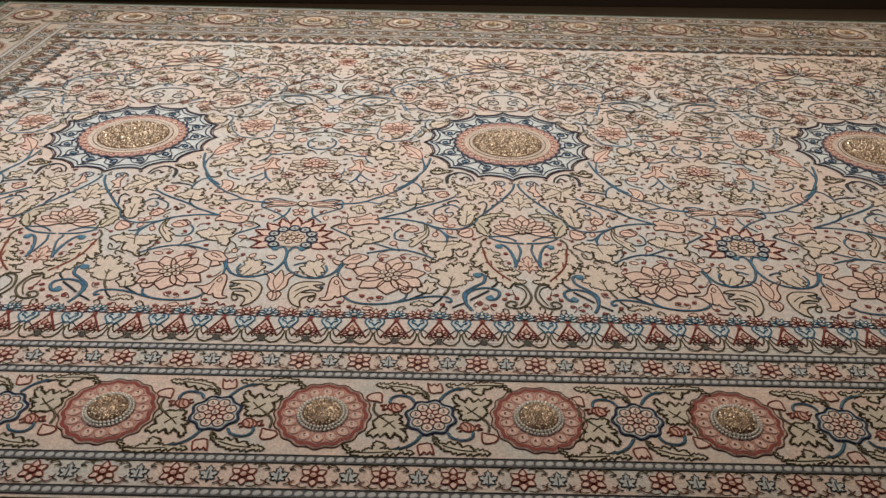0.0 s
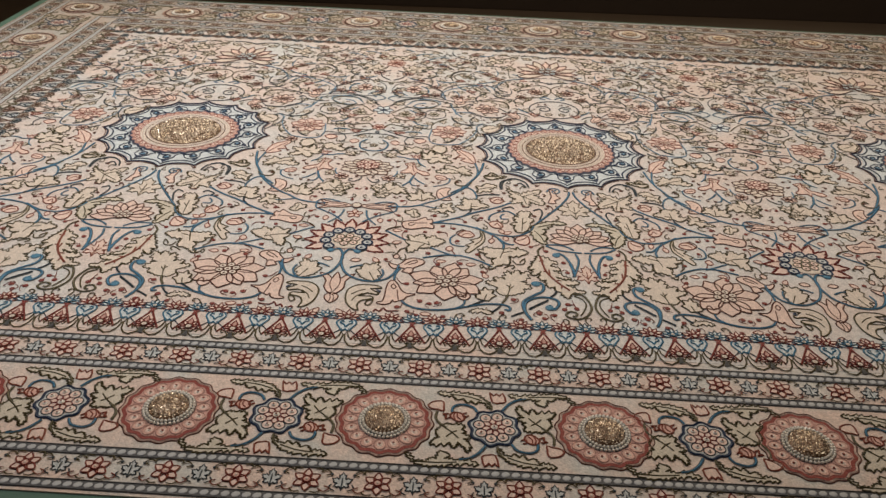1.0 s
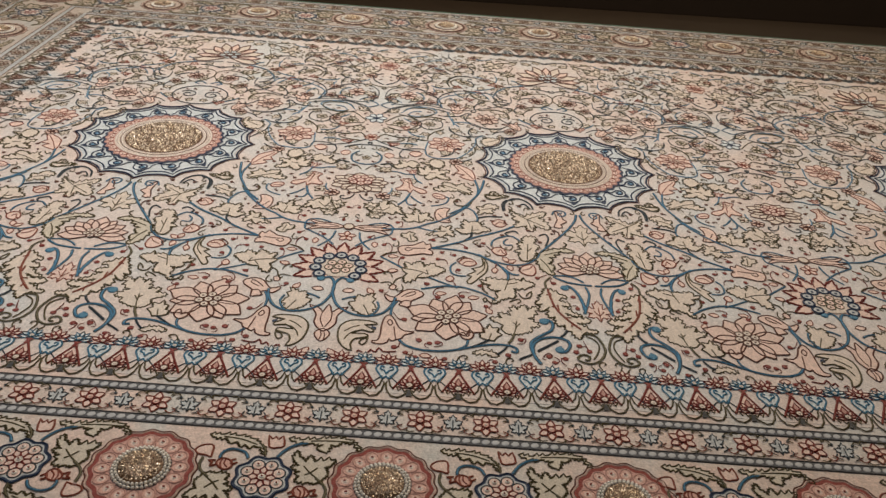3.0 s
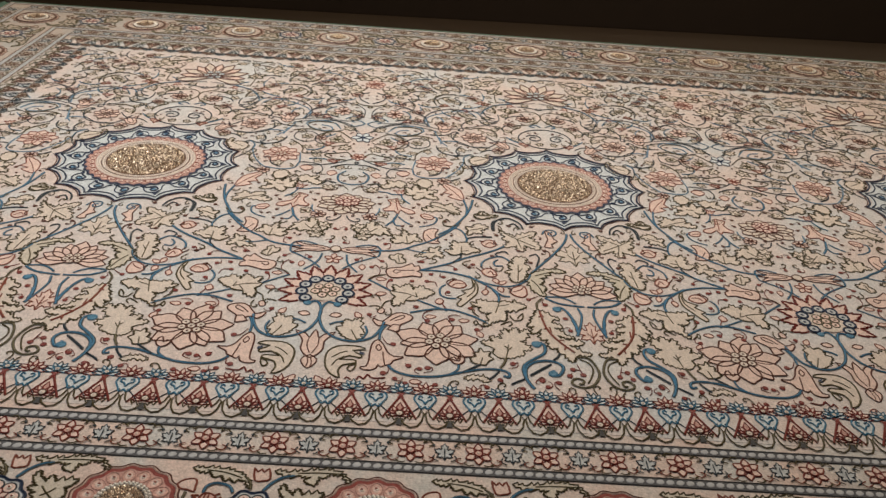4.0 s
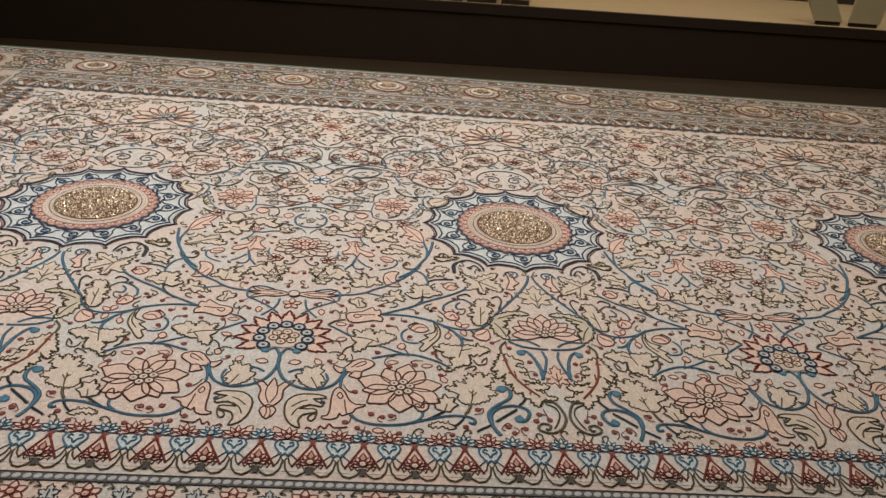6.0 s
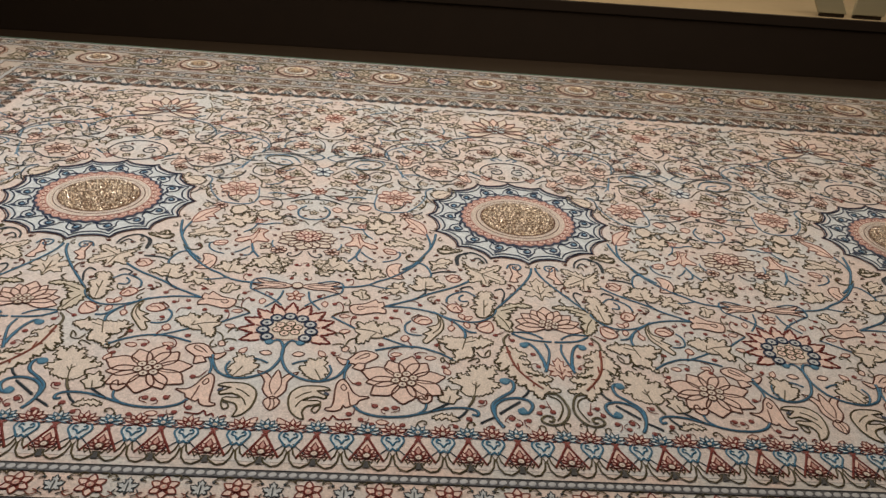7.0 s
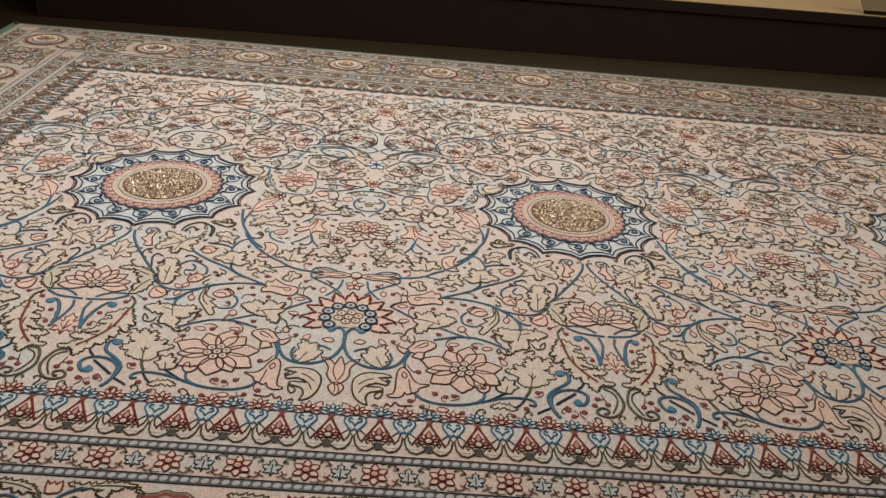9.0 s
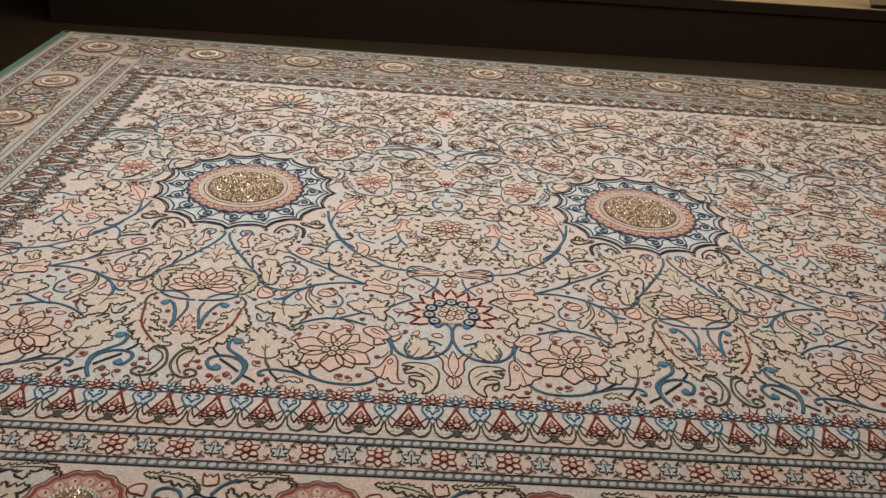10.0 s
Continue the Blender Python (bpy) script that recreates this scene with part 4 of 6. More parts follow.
# blue arms of the red palmette, with the leaf in each arm
half.line(BLUE, 4.2, [(-319, -390), (-331, -386), (-338, -402), (-337, -424), (-328, -447), (-311, -461), (-290, -465), (-271, -456), (-261, -437), (-258, -422)], 1.0)
half.dome(BLUE, -319, -390, 5.5, 1.2, 1.2, 10)
figure("leaf", CREAM, OLIVE, 1.85, [(-315, -437), (-307, -435), (-306, -421), (-297, -424), (-284, -415), (-287, -423), (-282, -427), (-286, -435), (-282, -440), (-287, -465), (-294, -462), (-303, -457), (-311, -446)], [(-296, -442), (-287, -463)])
half.line(BLUE, 3, [(-280, -433), (-277, -444), (-280, -455), (-287, -465)], 1.0)
half.line(BLUE, 3.4, [(-324, -434), (-315, -428), (-307, -426)], 1.0)
figure("bud", PINK, BROWN, 1.6, [(-326, -415), (-320, -408), (-311, -412), (-317, -418)])
figure("bud", PINK, BROWN, 1.6, [(-268, -401), (-265, -392), (-259, -395), (-262, -404)])
half.line(OLIVE, 1.9, [(-264, -392), (-260, -379), (-251, -373)], 1.3)
# bell flower, tulip and curled leaf between the palmette and the large lotus
figure("bell_flower", PINK, BROWN, 1.9, [(-268, -465), (-262, -459), (-255, -468), (-250, -481), (-242, -489), (-231, -489), (-233, -492), (-242, -497), (-244, -503), (-251, -507), (-256, -510), (-259, -506), (-261, -513), (-268, -517), (-277, -516), (-278, -512), (-272, -510), (-270, -497), (-270, -481)], [(-264, -474), (-261, -468), (-257, -475), (-260, -480), (-264, -474)], [(-255, -482), (-253, -496), (-251, -506)])
figure("tulip", PINK, BROWN, 1.9, [(-272, -420), (-270, -416), (-260, -421), (-249, -405), (-238, -400), (-225, -405), (-224, -413), (-232, -421), (-238, -427), (-239, -441), (-246, -439), (-253, -436), (-249, -430), (-257, -427), (-264, -431)], [(-251, -419), (-243, -410), (-235, -405), (-234, -411), (-245, -418)], [(-238, -427), (-246, -426), (-249, -430)])
figure("curled_leaf", CREAM, OLIVE, 2.2, [(-318, -486), (-308, -476), (-295, -474), (-282, -475), (-275, -480), (-290, -483), (-279, -491), (-281, -496), (-293, -493), (-303, -501), (-288, -500), (-284, -505), (-294, -509), (-300, -512), (-303, -522), (-300, -533), (-309, -529), (-317, -517), (-320, -500)], [(-313, -498), (-304, -489), (-296, -485)], [(-311, -513), (-307, -503), (-299, -495)])
half.line(OLIVE, 1.9, [(-284, -506), (-285, -515), (-289, -521), (-293, -517), (-290, -510), (-284, -508)], 1.3)
comma(NAVY, 2.9, [(-279, -488), (-282, -482)])
half.line(RED, 1.9, [(-281, -535), (-278, -529), (-273, -533), (-269, -525), (-263, -531), (-249, -529)], 1.3)
half.line(RED, 1.9, [(-294, -535), (-292, -532), (-287, -535)], 1.3)
# the large lotus with its long blue stem
half.line(BLUE, 4.2, [(-247, -507), (-239, -516), (-224, -522), (-207, -523), (-190, -521), (-175, -516), (-157, -509), (-142, -504), (-126, -502), (-113, -504), (-108, -509), (-109, -515), (-115, -513)], 1.0)
half.line(BLUE, 3.2, [(-166, -498), (-168, -508), (-177, -516)], 1.0)
half.line(GREY, 3.0, [(-141, -495), (-150, -502), (-162, -511)], 1.3)
half.line(BLUE, 3.4, [(-261, -459), (-261, -446), (-258, -435), (-255, -429)], 1.0)
figure("bud", PINK, BROWN, 1.9, [(-176, -487), (-171, -484), (-168, -489), (-165, -479), (-160, -482), (-160, -491), (-166, -497), (-172, -495)])
figure("leaf", CREAM, OLIVE, 1.85, [(-152, -483), (-146, -481), (-148, -472), (-142, -472), (-140, -463), (-136, -471), (-129, -469), (-131, -478), (-125, -483), (-131, -488), (-135, -496), (-143, -495), (-150, -492)], [(-138, -482), (-141, -494)])
comma(RED, 3.2, [(-205, -414), (-211, -407), (-208, -396), (-198, -392)])
comma(RED, 3.2, [(-174, -408), (-179, -403), (-172, -398), (-163, -400)])
comma(RED, 3.2, [(-220, -385), (-224, -382)])
comma(RED, 3.2, [(-244, -466), (-251, -466), (-258, -453)])
comma(RED, 3.2, [(-224, -505), (-228, -502)])
comma(RED, 3.2, [(-202, -507), (-197, -506), (-197, -512), (-206, -516)])
comma(RED, 3.2, [(-252, -521), (-247, -520), (-246, -509)])
# hanging leaf, broad leaf and small curls beside the lotus
figure("leaf", CREAM, OLIVE, 1.85, [(-151, -367), (-142, -369), (-143, -361), (-125, -363), (-113, -363), (-110, -360), (-95, -363), (-93, -354), (-90, -362), (-78, -368), (-87, -377), (-107, -383), (-105, -395), (-108, -405), (-115, -404), (-125, -410), (-134, -420), (-128, -403), (-131, -397), (-124, -388), (-136, -389), (-141, -383), (-137, -377), (-148, -373)], [(-113, -364), (-119, -388)], [(-115, -373), (-101, -367)])
half.line(OLIVE, 1.8, [(-151, -380), (-147, -375), (-148, -388), (-140, -398)], 1.3)
half.line(OLIVE, 1.8, [(-101, -392), (-96, -402), (-86, -399), (-84, -386), (-90, -393), (-91, -398)], 1.3)
half.line(OLIVE, 1.8, [(-114, -413), (-102, -405), (-99, -410), (-104, -415)], 1.3)
half.line(OLIVE, 1.8, [(-135, -419), (-141, -414), (-144, -407), (-147, -411), (-145, -417), (-142, -413)], 1.3)
figure("leaf", CREAM, OLIVE, 1.85, [(-140, -450), (-124, -447), (-129, -438), (-113, -441), (-110, -419), (-104, -428), (-95, -416), (-91, -428), (-80, -417), (-84, -442), (-92, -445), (-77, -459), (-89, -463), (-87, -469), (-98, -476), (-109, -480), (-120, -479), (-125, -472), (-123, -463), (-130, -458)], [(-110, -478), (-107, -462), (-111, -456)], [(-108, -466), (-102, -457)], [(-108, -466), (-106, -453)])
half.line(OLIVE, 3.4, [(-110, -479), (-113, -490), (-118, -499)], 1.3)
half.line(GREY, 3.0, [(-120, -506), (-126, -515), (-132, -521)], 1.3)
half.line(GREY, 3.0, [(-107, -528), (-99, -522), (-91, -517)], 1.3)
figure("leaf", CREAM, OLIVE, 1.7, [(-161, -523), (-153, -515), (-140, -516), (-138, -511), (-137, -517), (-129, -523), (-134, -526), (-145, -521)])
comma(RED, 3.2, [(-103, -490), (-97, -488), (-99, -496), (-108, -499)])
comma(RED, 3.2, [(-119, -521), (-116, -524), (-121, -529)])
comma(RED, 3.2, [(-53, -362), (-57, -357), (-54, -350)])
comma(RED, 3.2, [(-30, -391), (-32, -389)])
comma(RED, 3.2, [(-33, -494), (-25, -495)])
comma(RED, 3.2, [(-22, -503), (-25, -493), (-27, -484)])
comma(RED, 3.2, [(-38, -506), (-35, -501)])
comma(RED, 3.2, [(-71, -518), (-67, -516), (-72, -512), (-79, -522), (-75, -525)])
comma(RED, 3.2, [(-52, -520), (-57, -520), (-56, -528), (-52, -533)])
# blue double scroll beside the heart
half.line(BLUE, 4.8, [(-75, -450), (-69, -445), (-62, -451), (-64, -466), (-77, -478), (-89, -491), (-91, -504), (-87, -521), (-81, -533)], 1.0)
half.line(BLUE, 4.8, [(-89, -514), (-88, -497), (-78, -485), (-62, -480), (-48, -484), (-44, -494), (-51, -507), (-60, -505), (-55, -498)], 1.0)
half.line(GREY, 3.6, [(-84, -510), (-73, -500), (-58, -487)], 1.3)
half.line(GREY, 3.2, [(-55, -479), (-49, -473), (-45, -465)], 1.3)
half.dome(BLUE, -72, -449, 6.5, 1.2, 1.2, 10)
half.dome(BLUE, -57, -504, 6, 1.2, 1.2, 10)
# toothed heart leaf with a thorny rust stem, and the scrolls under it
figure("heart_leaf", CREAM, OLIVE, 2.1, [(-64, -374), (-70, -388), (-76, -404), (-81, -413), (-72, -412), (-77, -428), (-67, -425), (-63, -417), (-66, -440), (-57, -438), (-56, -456), (-46, -454), (-46, -465), (-39, -466), (-32, -481), (-26, -470), (-21, -465), (-9, -467), (-6, -462), (-17, -459), (-31, -447), (-16, -446), (-12, -440), (-35, -435), (-44, -428), (-30, -434), (-22, -433), (-34, -425), (-46, -412), (-36, -413), (-36, -407), (-49, -401), (-45, -394), (-39, -397), (-38, -392), (-48, -386)])
half.line(RUST, 3.2, [(-62, -378), (-58, -407), (-52, -426), (-41, -444), (-27, -461)], 1.3)
half.line(RUST, 2.0, [(-62, -389), (-65, -391)], 1.3)
half.line(RUST, 2.0, [(-58, -391), (-61, -383)], 1.3)
half.line(RUST, 2.0, [(-55, -417), (-60, -416)], 1.3)
half.line(RUST, 2.0, [(-52, -412), (-51, -424)], 1.3)
half.line(RUST, 2.0, [(-45, -438), (-37, -438)], 1.3)
half.line(RUST, 2.0, [(-37, -449), (-38, -457)], 1.3)
half.line(OLIVE, 3.4, [(-26, -470), (-12, -471), (-5, -485), (-3, -502), (-11, -519), (-23, -526), (-34, -523), (-37, -517), (-31, -510), (-23, -513), (-25, -520), (-29, -519)], 1.3)
half.line(OLIVE, 1.9, [(-23, -474), (-13, -480), (-9, -493), (-14, -509), (-19, -518)], 1.3)
half.line(OLIVE, 3.2, [(-64, -375), (-64, -360), (-56, -348)], 1.3)
# blue stems inside the heart
half.line(BLUE, 4.6, [(-42, -371), (-35, -366), (-27, -374), (-20, -394), (-17, -417), (-19, -427)], 1.0)
half.line(BLUE, 3.6, [(-11, -366), (-8, -383), (-13, -407), (-18, -425)], 1.0)
half.dome(BLUE, -39, -371, 6, 1.2, 1.2, 10)
half.line(BLUE, 3.0, [(-22, -394), (-19, -406), (-19, -418)], 1.0)
# leafy ring round the half lotus under the medallion, and its stems
figure("ring_leaf", SAGE, OLIVE, 2.2, [(-66, -287), (-71, -300), (-69, -323), (-60, -338), (-51, -343), (-49, -337), (-52, -331), (-48, -320), (-56, -313), (-48, -302), (-54, -298), (-36, -280), (-22, -281), (-16, -279), (-24, -272), (-40, -273), (-57, -280)], [(-66, -304), (-58, -319), (-53, -337)], [(-61, -292), (-47, -285), (-35, -278)])
half.line(BLUE, 3.4, [(-50, -343), (-33, -342), (-21, -347), (-12, -355)], 1.0)
half.line(BLUE, 4.0, [(-52, -346), (-35, -357), (-10, -361), (-2, -361)], 1.0)
half.line(BLUE, 4.0, [(-3, -168), (-6, -185), (-16, -208), (-33, -237), (-56, -272), (-66, -287)], 1.0)
figure("hooked_petal", PINK, BROWN, 1.8, [(-36, -163), (-33, -188), (-40, -211), (-27, -211), (-29, -202), (-19, -192), (-24, -186), (-26, -173), (-31, -165)])
half.line(BLUE, 3.0, [(-40, -173), (-34, -160), (-21, -160), (-19, -170), (-26, -177), (-31, -170), (-24, -165)], 1.0)
half.line(GREY, 2.6, [(-65, -240), (-55, -234), (-51, -246), (-57, -269)], 1.3)
half.line(BROWN, 2.0, [(-41, -222), (-35, -226), (-35, -239), (-44, -248)], 1.3)
half.line(OLIVE, 2.0, [(-30, -254), (-26, -260), (-33, -268)], 1.3)
comma(BROWN, 2.9, [(-41, -222), (-44, -219)])
comma(RED, 2.9, [(-74, -352), (-66, -347), (-61, -343)])
comma(BROWN, 2.9, [(-64, -258), (-68, -253)])
figure("bud", PINK, RUST, 1.9, [(-97, -332), (-87, -322), (-77, -321), (-75, -339), (-82, -348), (-94, -343)], [(-93, -336), (-84, -331), (-79, -324)])
half.line(GREY, 2.0, [(-100, -328), (-95, -331), (-99, -339)], 1.3)
half.line(BLUE, 3.6, [(-153, -303), (-133, -317), (-110, -324), (-89, -320), (-73, -305), (-67, -290)], 1.0)
# rose buds, leaves and feathery leaf under the medallion
figure("bud", PINK, RUST, 1.9, [(-134, -289), (-127, -281), (-118, -283), (-113, -296), (-119, -302), (-128, -300)], [(-126, -294), (-121, -287), (-118, -296), (-115, -296)])
half.line(BROWN, 1.7, [(-141, -280), (-134, -289)], 1.3)
half.line(BROWN, 1.7, [(-135, -277), (-131, -282)], 1.3)
half.line(BROWN, 1.7, [(-122, -275), (-119, -281)], 1.3)
half.line(BLUE, 3.2, [(-134, -277), (-132, -264), (-122, -253), (-105, -246), (-93, -258)], 1.0)
half.line(BLUE, 3.0, [(-104, -271), (-114, -272), (-116, -263), (-110, -255)], 1.0)
half.line(GREY, 2.6, [(-94, -238), (-99, -232), (-106, -234), (-113, -240), (-109, -247)], 1.3)
figure("leaf", CREAM, OLIVE, 1.85, [(-96, -261), (-88, -265), (-88, -247), (-70, -244), (-73, -263), (-66, -268), (-72, -283), (-75, -300), (-82, -310), (-91, -312), (-96, -302), (-94, -290), (-103, -288), (-98, -283), (-91, -281)], [(-82, -267), (-85, -308)], [(-83, -286), (-77, -276)])
figure("feathery_leaf", CREAM, OLIVE, 1.9, [(-105, -168), (-95, -177), (-82, -185), (-62, -170), (-50, -165), (-52, -179), (-62, -186), (-46, -207), (-48, -220), (-64, -213), (-70, -209), (-71, -229), (-79, -227), (-81, -212), (-90, -216), (-99, -220), (-91, -201), (-102, -194), (-96, -187)], [(-98, -176), (-79, -193), (-53, -212)], [(-79, -193), (-74, -220)], [(-79, -193), (-58, -177)])
figure("bud", PINK, RUST, 1.9, [(-132, -210), (-125, -201), (-115, -202), (-110, -212), (-118, -222), (-127, -220)], [(-127, -216), (-120, -207), (-114, -213)])
half.line(BROWN, 1.7, [(-135, -205), (-128, -207)], 1.3)
half.line(BROWN, 1.7, [(-112, -201), (-114, -209), (-108, -214)], 1.3)
comma(BROWN, 2.9, [(-79, -227), (-72, -229), (-71, -214)])
comma(BROWN, 2.9, [(-109, -185), (-113, -180)])
comma(BROWN, 2.9, [(-151, -281), (-155, -279)])
comma(BROWN, 2.9, [(-118, -246), (-115, -247)])
# long blue stems between palmette and medallion, with leaves, tulips and buds
half.line(BLUE, 4.2, [(-218, -296), (-200, -286), (-179, -274), (-157, -257), (-130, -241), (-112, -228), (-99, -216)], 1.0)
half.line(BLUE, 4.0, [(-218, -296), (-195, -295), (-174, -298), (-153, -305), (-136, -317), (-123, -329), (-109, -346), (-98, -348)], 1.0)
half.line(BLUE, 4.0, [(-120, -334), (-113, -349), (-114, -363)], 1.0)
figure("curled_leaf", CREAM, OLIVE, 2.1, [(-148, -309), (-141, -322), (-141, -343), (-150, -359), (-163, -378), (-168, -372), (-162, -360), (-168, -357), (-156, -346), (-162, -341), (-149, -334), (-146, -323)], [(-144, -320), (-145, -339), (-155, -355)])
half.line(BLUE, 3.0, [(-183, -328), (-190, -338), (-189, -354), (-180, -360), (-169, -360)], 1.0)
figure("bud", PINK, RUST, 1.9, [(-179, -326), (-172, -316), (-161, -317), (-155, -328), (-164, -335), (-174, -333)], [(-174, -330), (-168, -323), (-159, -324)])
half.line(BROWN, 1.7, [(-178, -330), (-182, -322), (-175, -314)], 1.3)
half.line(BROWN, 1.7, [(-172, -317), (-174, -312), (-168, -314)], 1.3)
figure("bud", PINK, RUST, 1.6, [(-135, -341), (-130, -334), (-126, -339), (-131, -348)])
half.line(RUST, 1.6, [(-128, -324), (-130, -334)], 1.3)
figure("bud", PINK, RUST, 1.6, [(-196, -371), (-191, -362), (-185, -368), (-190, -376)])
half.line(RUST, 1.6, [(-187, -374), (-182, -385)], 1.3)
figure("tulip", PINK, BROWN, 1.9, [(-264, -304), (-260, -296), (-244, -292), (-230, -280), (-226, -288), (-220, -285), (-218, -296), (-222, -300), (-216, -304), (-217, -314), (-228, -312), (-248, -319), (-259, -317)], [(-226, -298), (-244, -300), (-251, -299), (-254, -304), (-250, -308), (-244, -303)])
figure("leaf", CREAM, OLIVE, 1.85, [(-255, -353), (-248, -349), (-253, -337), (-248, -337), (-242, -343), (-232, -332), (-225, -346), (-212, -334), (-210, -342), (-197, -348), (-205, -359), (-217, -367), (-226, -372), (-234, -372), (-248, -387), (-251, -374), (-247, -365), (-253, -359)], [(-252, -353), (-234, -356), (-219, -363)], [(-219, -363), (-222, -353)], [(-227, -361), (-234, -370)])
half.line(BLUE, 3.4, [(-286, -327), (-270, -339), (-254, -352)], 1.0)
half.line(OLIVE, 2.2, [(-286, -328), (-279, -319), (-264, -313)], 1.3)
half.line(BLUE, 3.2, [(-219, -369), (-199, -380), (-180, -389)], 1.0)
half.line(BLUE, 3.8, [(-227, -398), (-209, -391), (-195, -387), (-173, -387), (-151, -396), (-139, -404), (-129, -412)], 1.0)
figure("leaf", CREAM, OLIVE, 1.85, [(-187, -239), (-173, -235), (-174, -209), (-166, -216), (-153, -212), (-147, -225), (-133, -234), (-146, -240), (-152, -246), (-162, -244), (-173, -251), (-181, -245)], [(-162, -245), (-161, -226)], [(-162, -239), (-151, -236)])
half.line(GREY, 3.0, [(-162, -245), (-163, -256), (-174, -271)], 1.3)
figure("leaf", CREAM, OLIVE, 1.85, [(-228, -260), (-216, -252), (-215, -242), (-206, -244), (-207, -231), (-199, -235), (-192, -227), (-194, -240), (-186, -260), (-199, -253), (-206, -265), (-211, -257)], [(-211, -248), (-199, -246)])
figure("leaf", CREAM, OLIVE, 1.85, [(-262, -260), (-255, -261), (-253, -256), (-243, -258), (-245, -266), (-238, -275), (-246, -282), (-251, -281), (-253, -274), (-259, -272)], [(-250, -261), (-247, -278)])
figure("leaf", CREAM, OLIVE, 1.85, [(-265, -216), (-256, -215), (-262, -204), (-247, -205), (-246, -186), (-238, -202), (-226, -195), (-227, -206), (-217, -216), (-231, -217), (-239, -227), (-247, -223), (-255, -228)], [(-239, -225), (-241, -205)])
figure("tulip", PINK, BROWN, 1.8, [(-192, -219), (-201, -221), (-212, -218), (-217, -202), (-215, -185), (-204, -177), (-195, -179), (-199, -189), (-199, -203), (-194, -199), (-196, -210)], [(-212, -196), (-205, -209), (-195, -216)])
half.line(BLUE, 4.0, [(-289, -252), (-276, -251), (-257, -248), (-241, -241), (-228, -230), (-214, -221), (-195, -203), (-178, -181), (-165, -160)], 1.0)
half.line(BLUE, 3.0, [(-276, -251), (-277, -266), (-290, -275), (-309, -289), (-323, -305)], 1.0)
half.line(BLUE, 3.0, [(-311, -244), (-293, -237), (-279, -241), (-274, -253)], 1.0)
half.line(BLUE, 3.0, [(-321, -268), (-317, -290), (-302, -312)], 1.0)
half.line(BLUE, 3.0, [(-241, -241), (-219, -248), (-211, -248)], 1.0)
comma(RED, 2.9, [(-284, -296), (-278, -291), (-272, -302), (-274, -316), (-286, -328)])
comma(RED, 2.9, [(-256, -326), (-260, -331), (-260, -344), (-252, -353)])
comma(RED, 2.9, [(-228, -325), (-231, -328)])
comma(RED, 2.9, [(-208, -323), (-197, -325), (-194, -336)])
comma(RED, 2.9, [(-186, -310), (-191, -310), (-190, -302)])
comma(RED, 2.9, [(-203, -305), (-199, -302)])
comma(RED, 2.9, [(-170, -288), (-174, -281), (-184, -279)])
comma(RED, 2.9, [(-151, -281), (-158, -277)])
comma(RED, 2.9, [(-220, -385), (-224, -387)])
comma(RED, 2.9, [(-306, -279), (-299, -273), (-299, -286)])
comma(RED, 2.9, [(-270, -231), (-263, -230), (-263, -242), (-268, -246)])
comma(RED, 2.9, [(-216, -274), (-223, -275), (-208, -264)])
comma(RED, 2.9, [(-271, -279), (-279, -274)])
comma(RED, 2.9, [(-151, -381), (-148, -378), (-145, -390)])
# tulip flower, leaves and stems between palmette axis and medallion
figure("leaf", CREAM, OLIVE, 1.85, [(-317, -218), (-309, -204), (-321, -194), (-304, -192), (-303, -179), (-291, -165), (-290, -180), (-280, -176), (-276, -184), (-266, -187), (-271, -192), (-263, -207), (-276, -199), (-278, -209), (-288, -204), (-300, -206), (-311, -212)], [(-298, -203), (-285, -187)])
figure("tulip", PINK, RUST, 1.8, [(-276, -94), (-266, -89), (-261, -88), (-258, -102), (-252, -116), (-237, -123), (-232, -132), (-242, -136), (-254, -125), (-258, -139), (-263, -129), (-277, -131), (-281, -125), (-274, -118), (-270, -104)], [(-263, -92), (-261, -111), (-258, -126)])
half.line(BLUE, 3.6, [(-258, -138), (-263, -159), (-274, -178)], 1.0)
half.line(BLUE, 3.2, [(-256, -147), (-247, -160), (-238, -168)], 1.0)
half.line(BLUE, 3.0, [(-259, -144), (-263, -157), (-259, -173), (-249, -175)], 1.0)
figure("leaf", CREAM, OLIVE, 1.85, [(-252, -64), (-245, -64), (-251, -44), (-239, -53), (-236, -35), (-227, -51), (-217, -43), (-216, -53), (-198, -48), (-214, -66), (-195, -80), (-211, -82), (-220, -74), (-232, -88), (-238, -80), (-233, -69), (-245, -73)], [(-232, -62), (-220, -60)])
half.line(BLUE, 3.4, [(-293, -66), (-279, -68), (-269, -73), (-253, -71)], 1.0)
figure("leaf", CREAM, OLIVE, 1.85, [(-291, -49), (-277, -35), (-284, -24), (-269, -29), (-265, -22), (-250, -30), (-257, -50), (-267, -43), (-282, -56)])
figure("leaf", CREAM, OLIVE, 1.85, [(-249, -27), (-233, -25), (-227, -10), (-211, -15), (-208, -25), (-214, -43), (-224, -41), (-232, -31)])
figure("feathery_petal", PINK, RUST, 1.8, [(-191, -19), (-177, -28), (-161, -43), (-156, -76), (-165, -77), (-182, -67), (-174, -60), (-189, -55), (-183, -46), (-189, -33)], [(-186, -29), (-171, -51), (-159, -75)])
half.line(BLUE, 4.2, [(-142, -74), (-146, -100), (-153, -126), (-166, -154), (-178, -176), (-195, -194)], 1.0)
half.line(BLUE, 3.6, [(-157, -76), (-152, -104), (-153, -126)], 1.0)
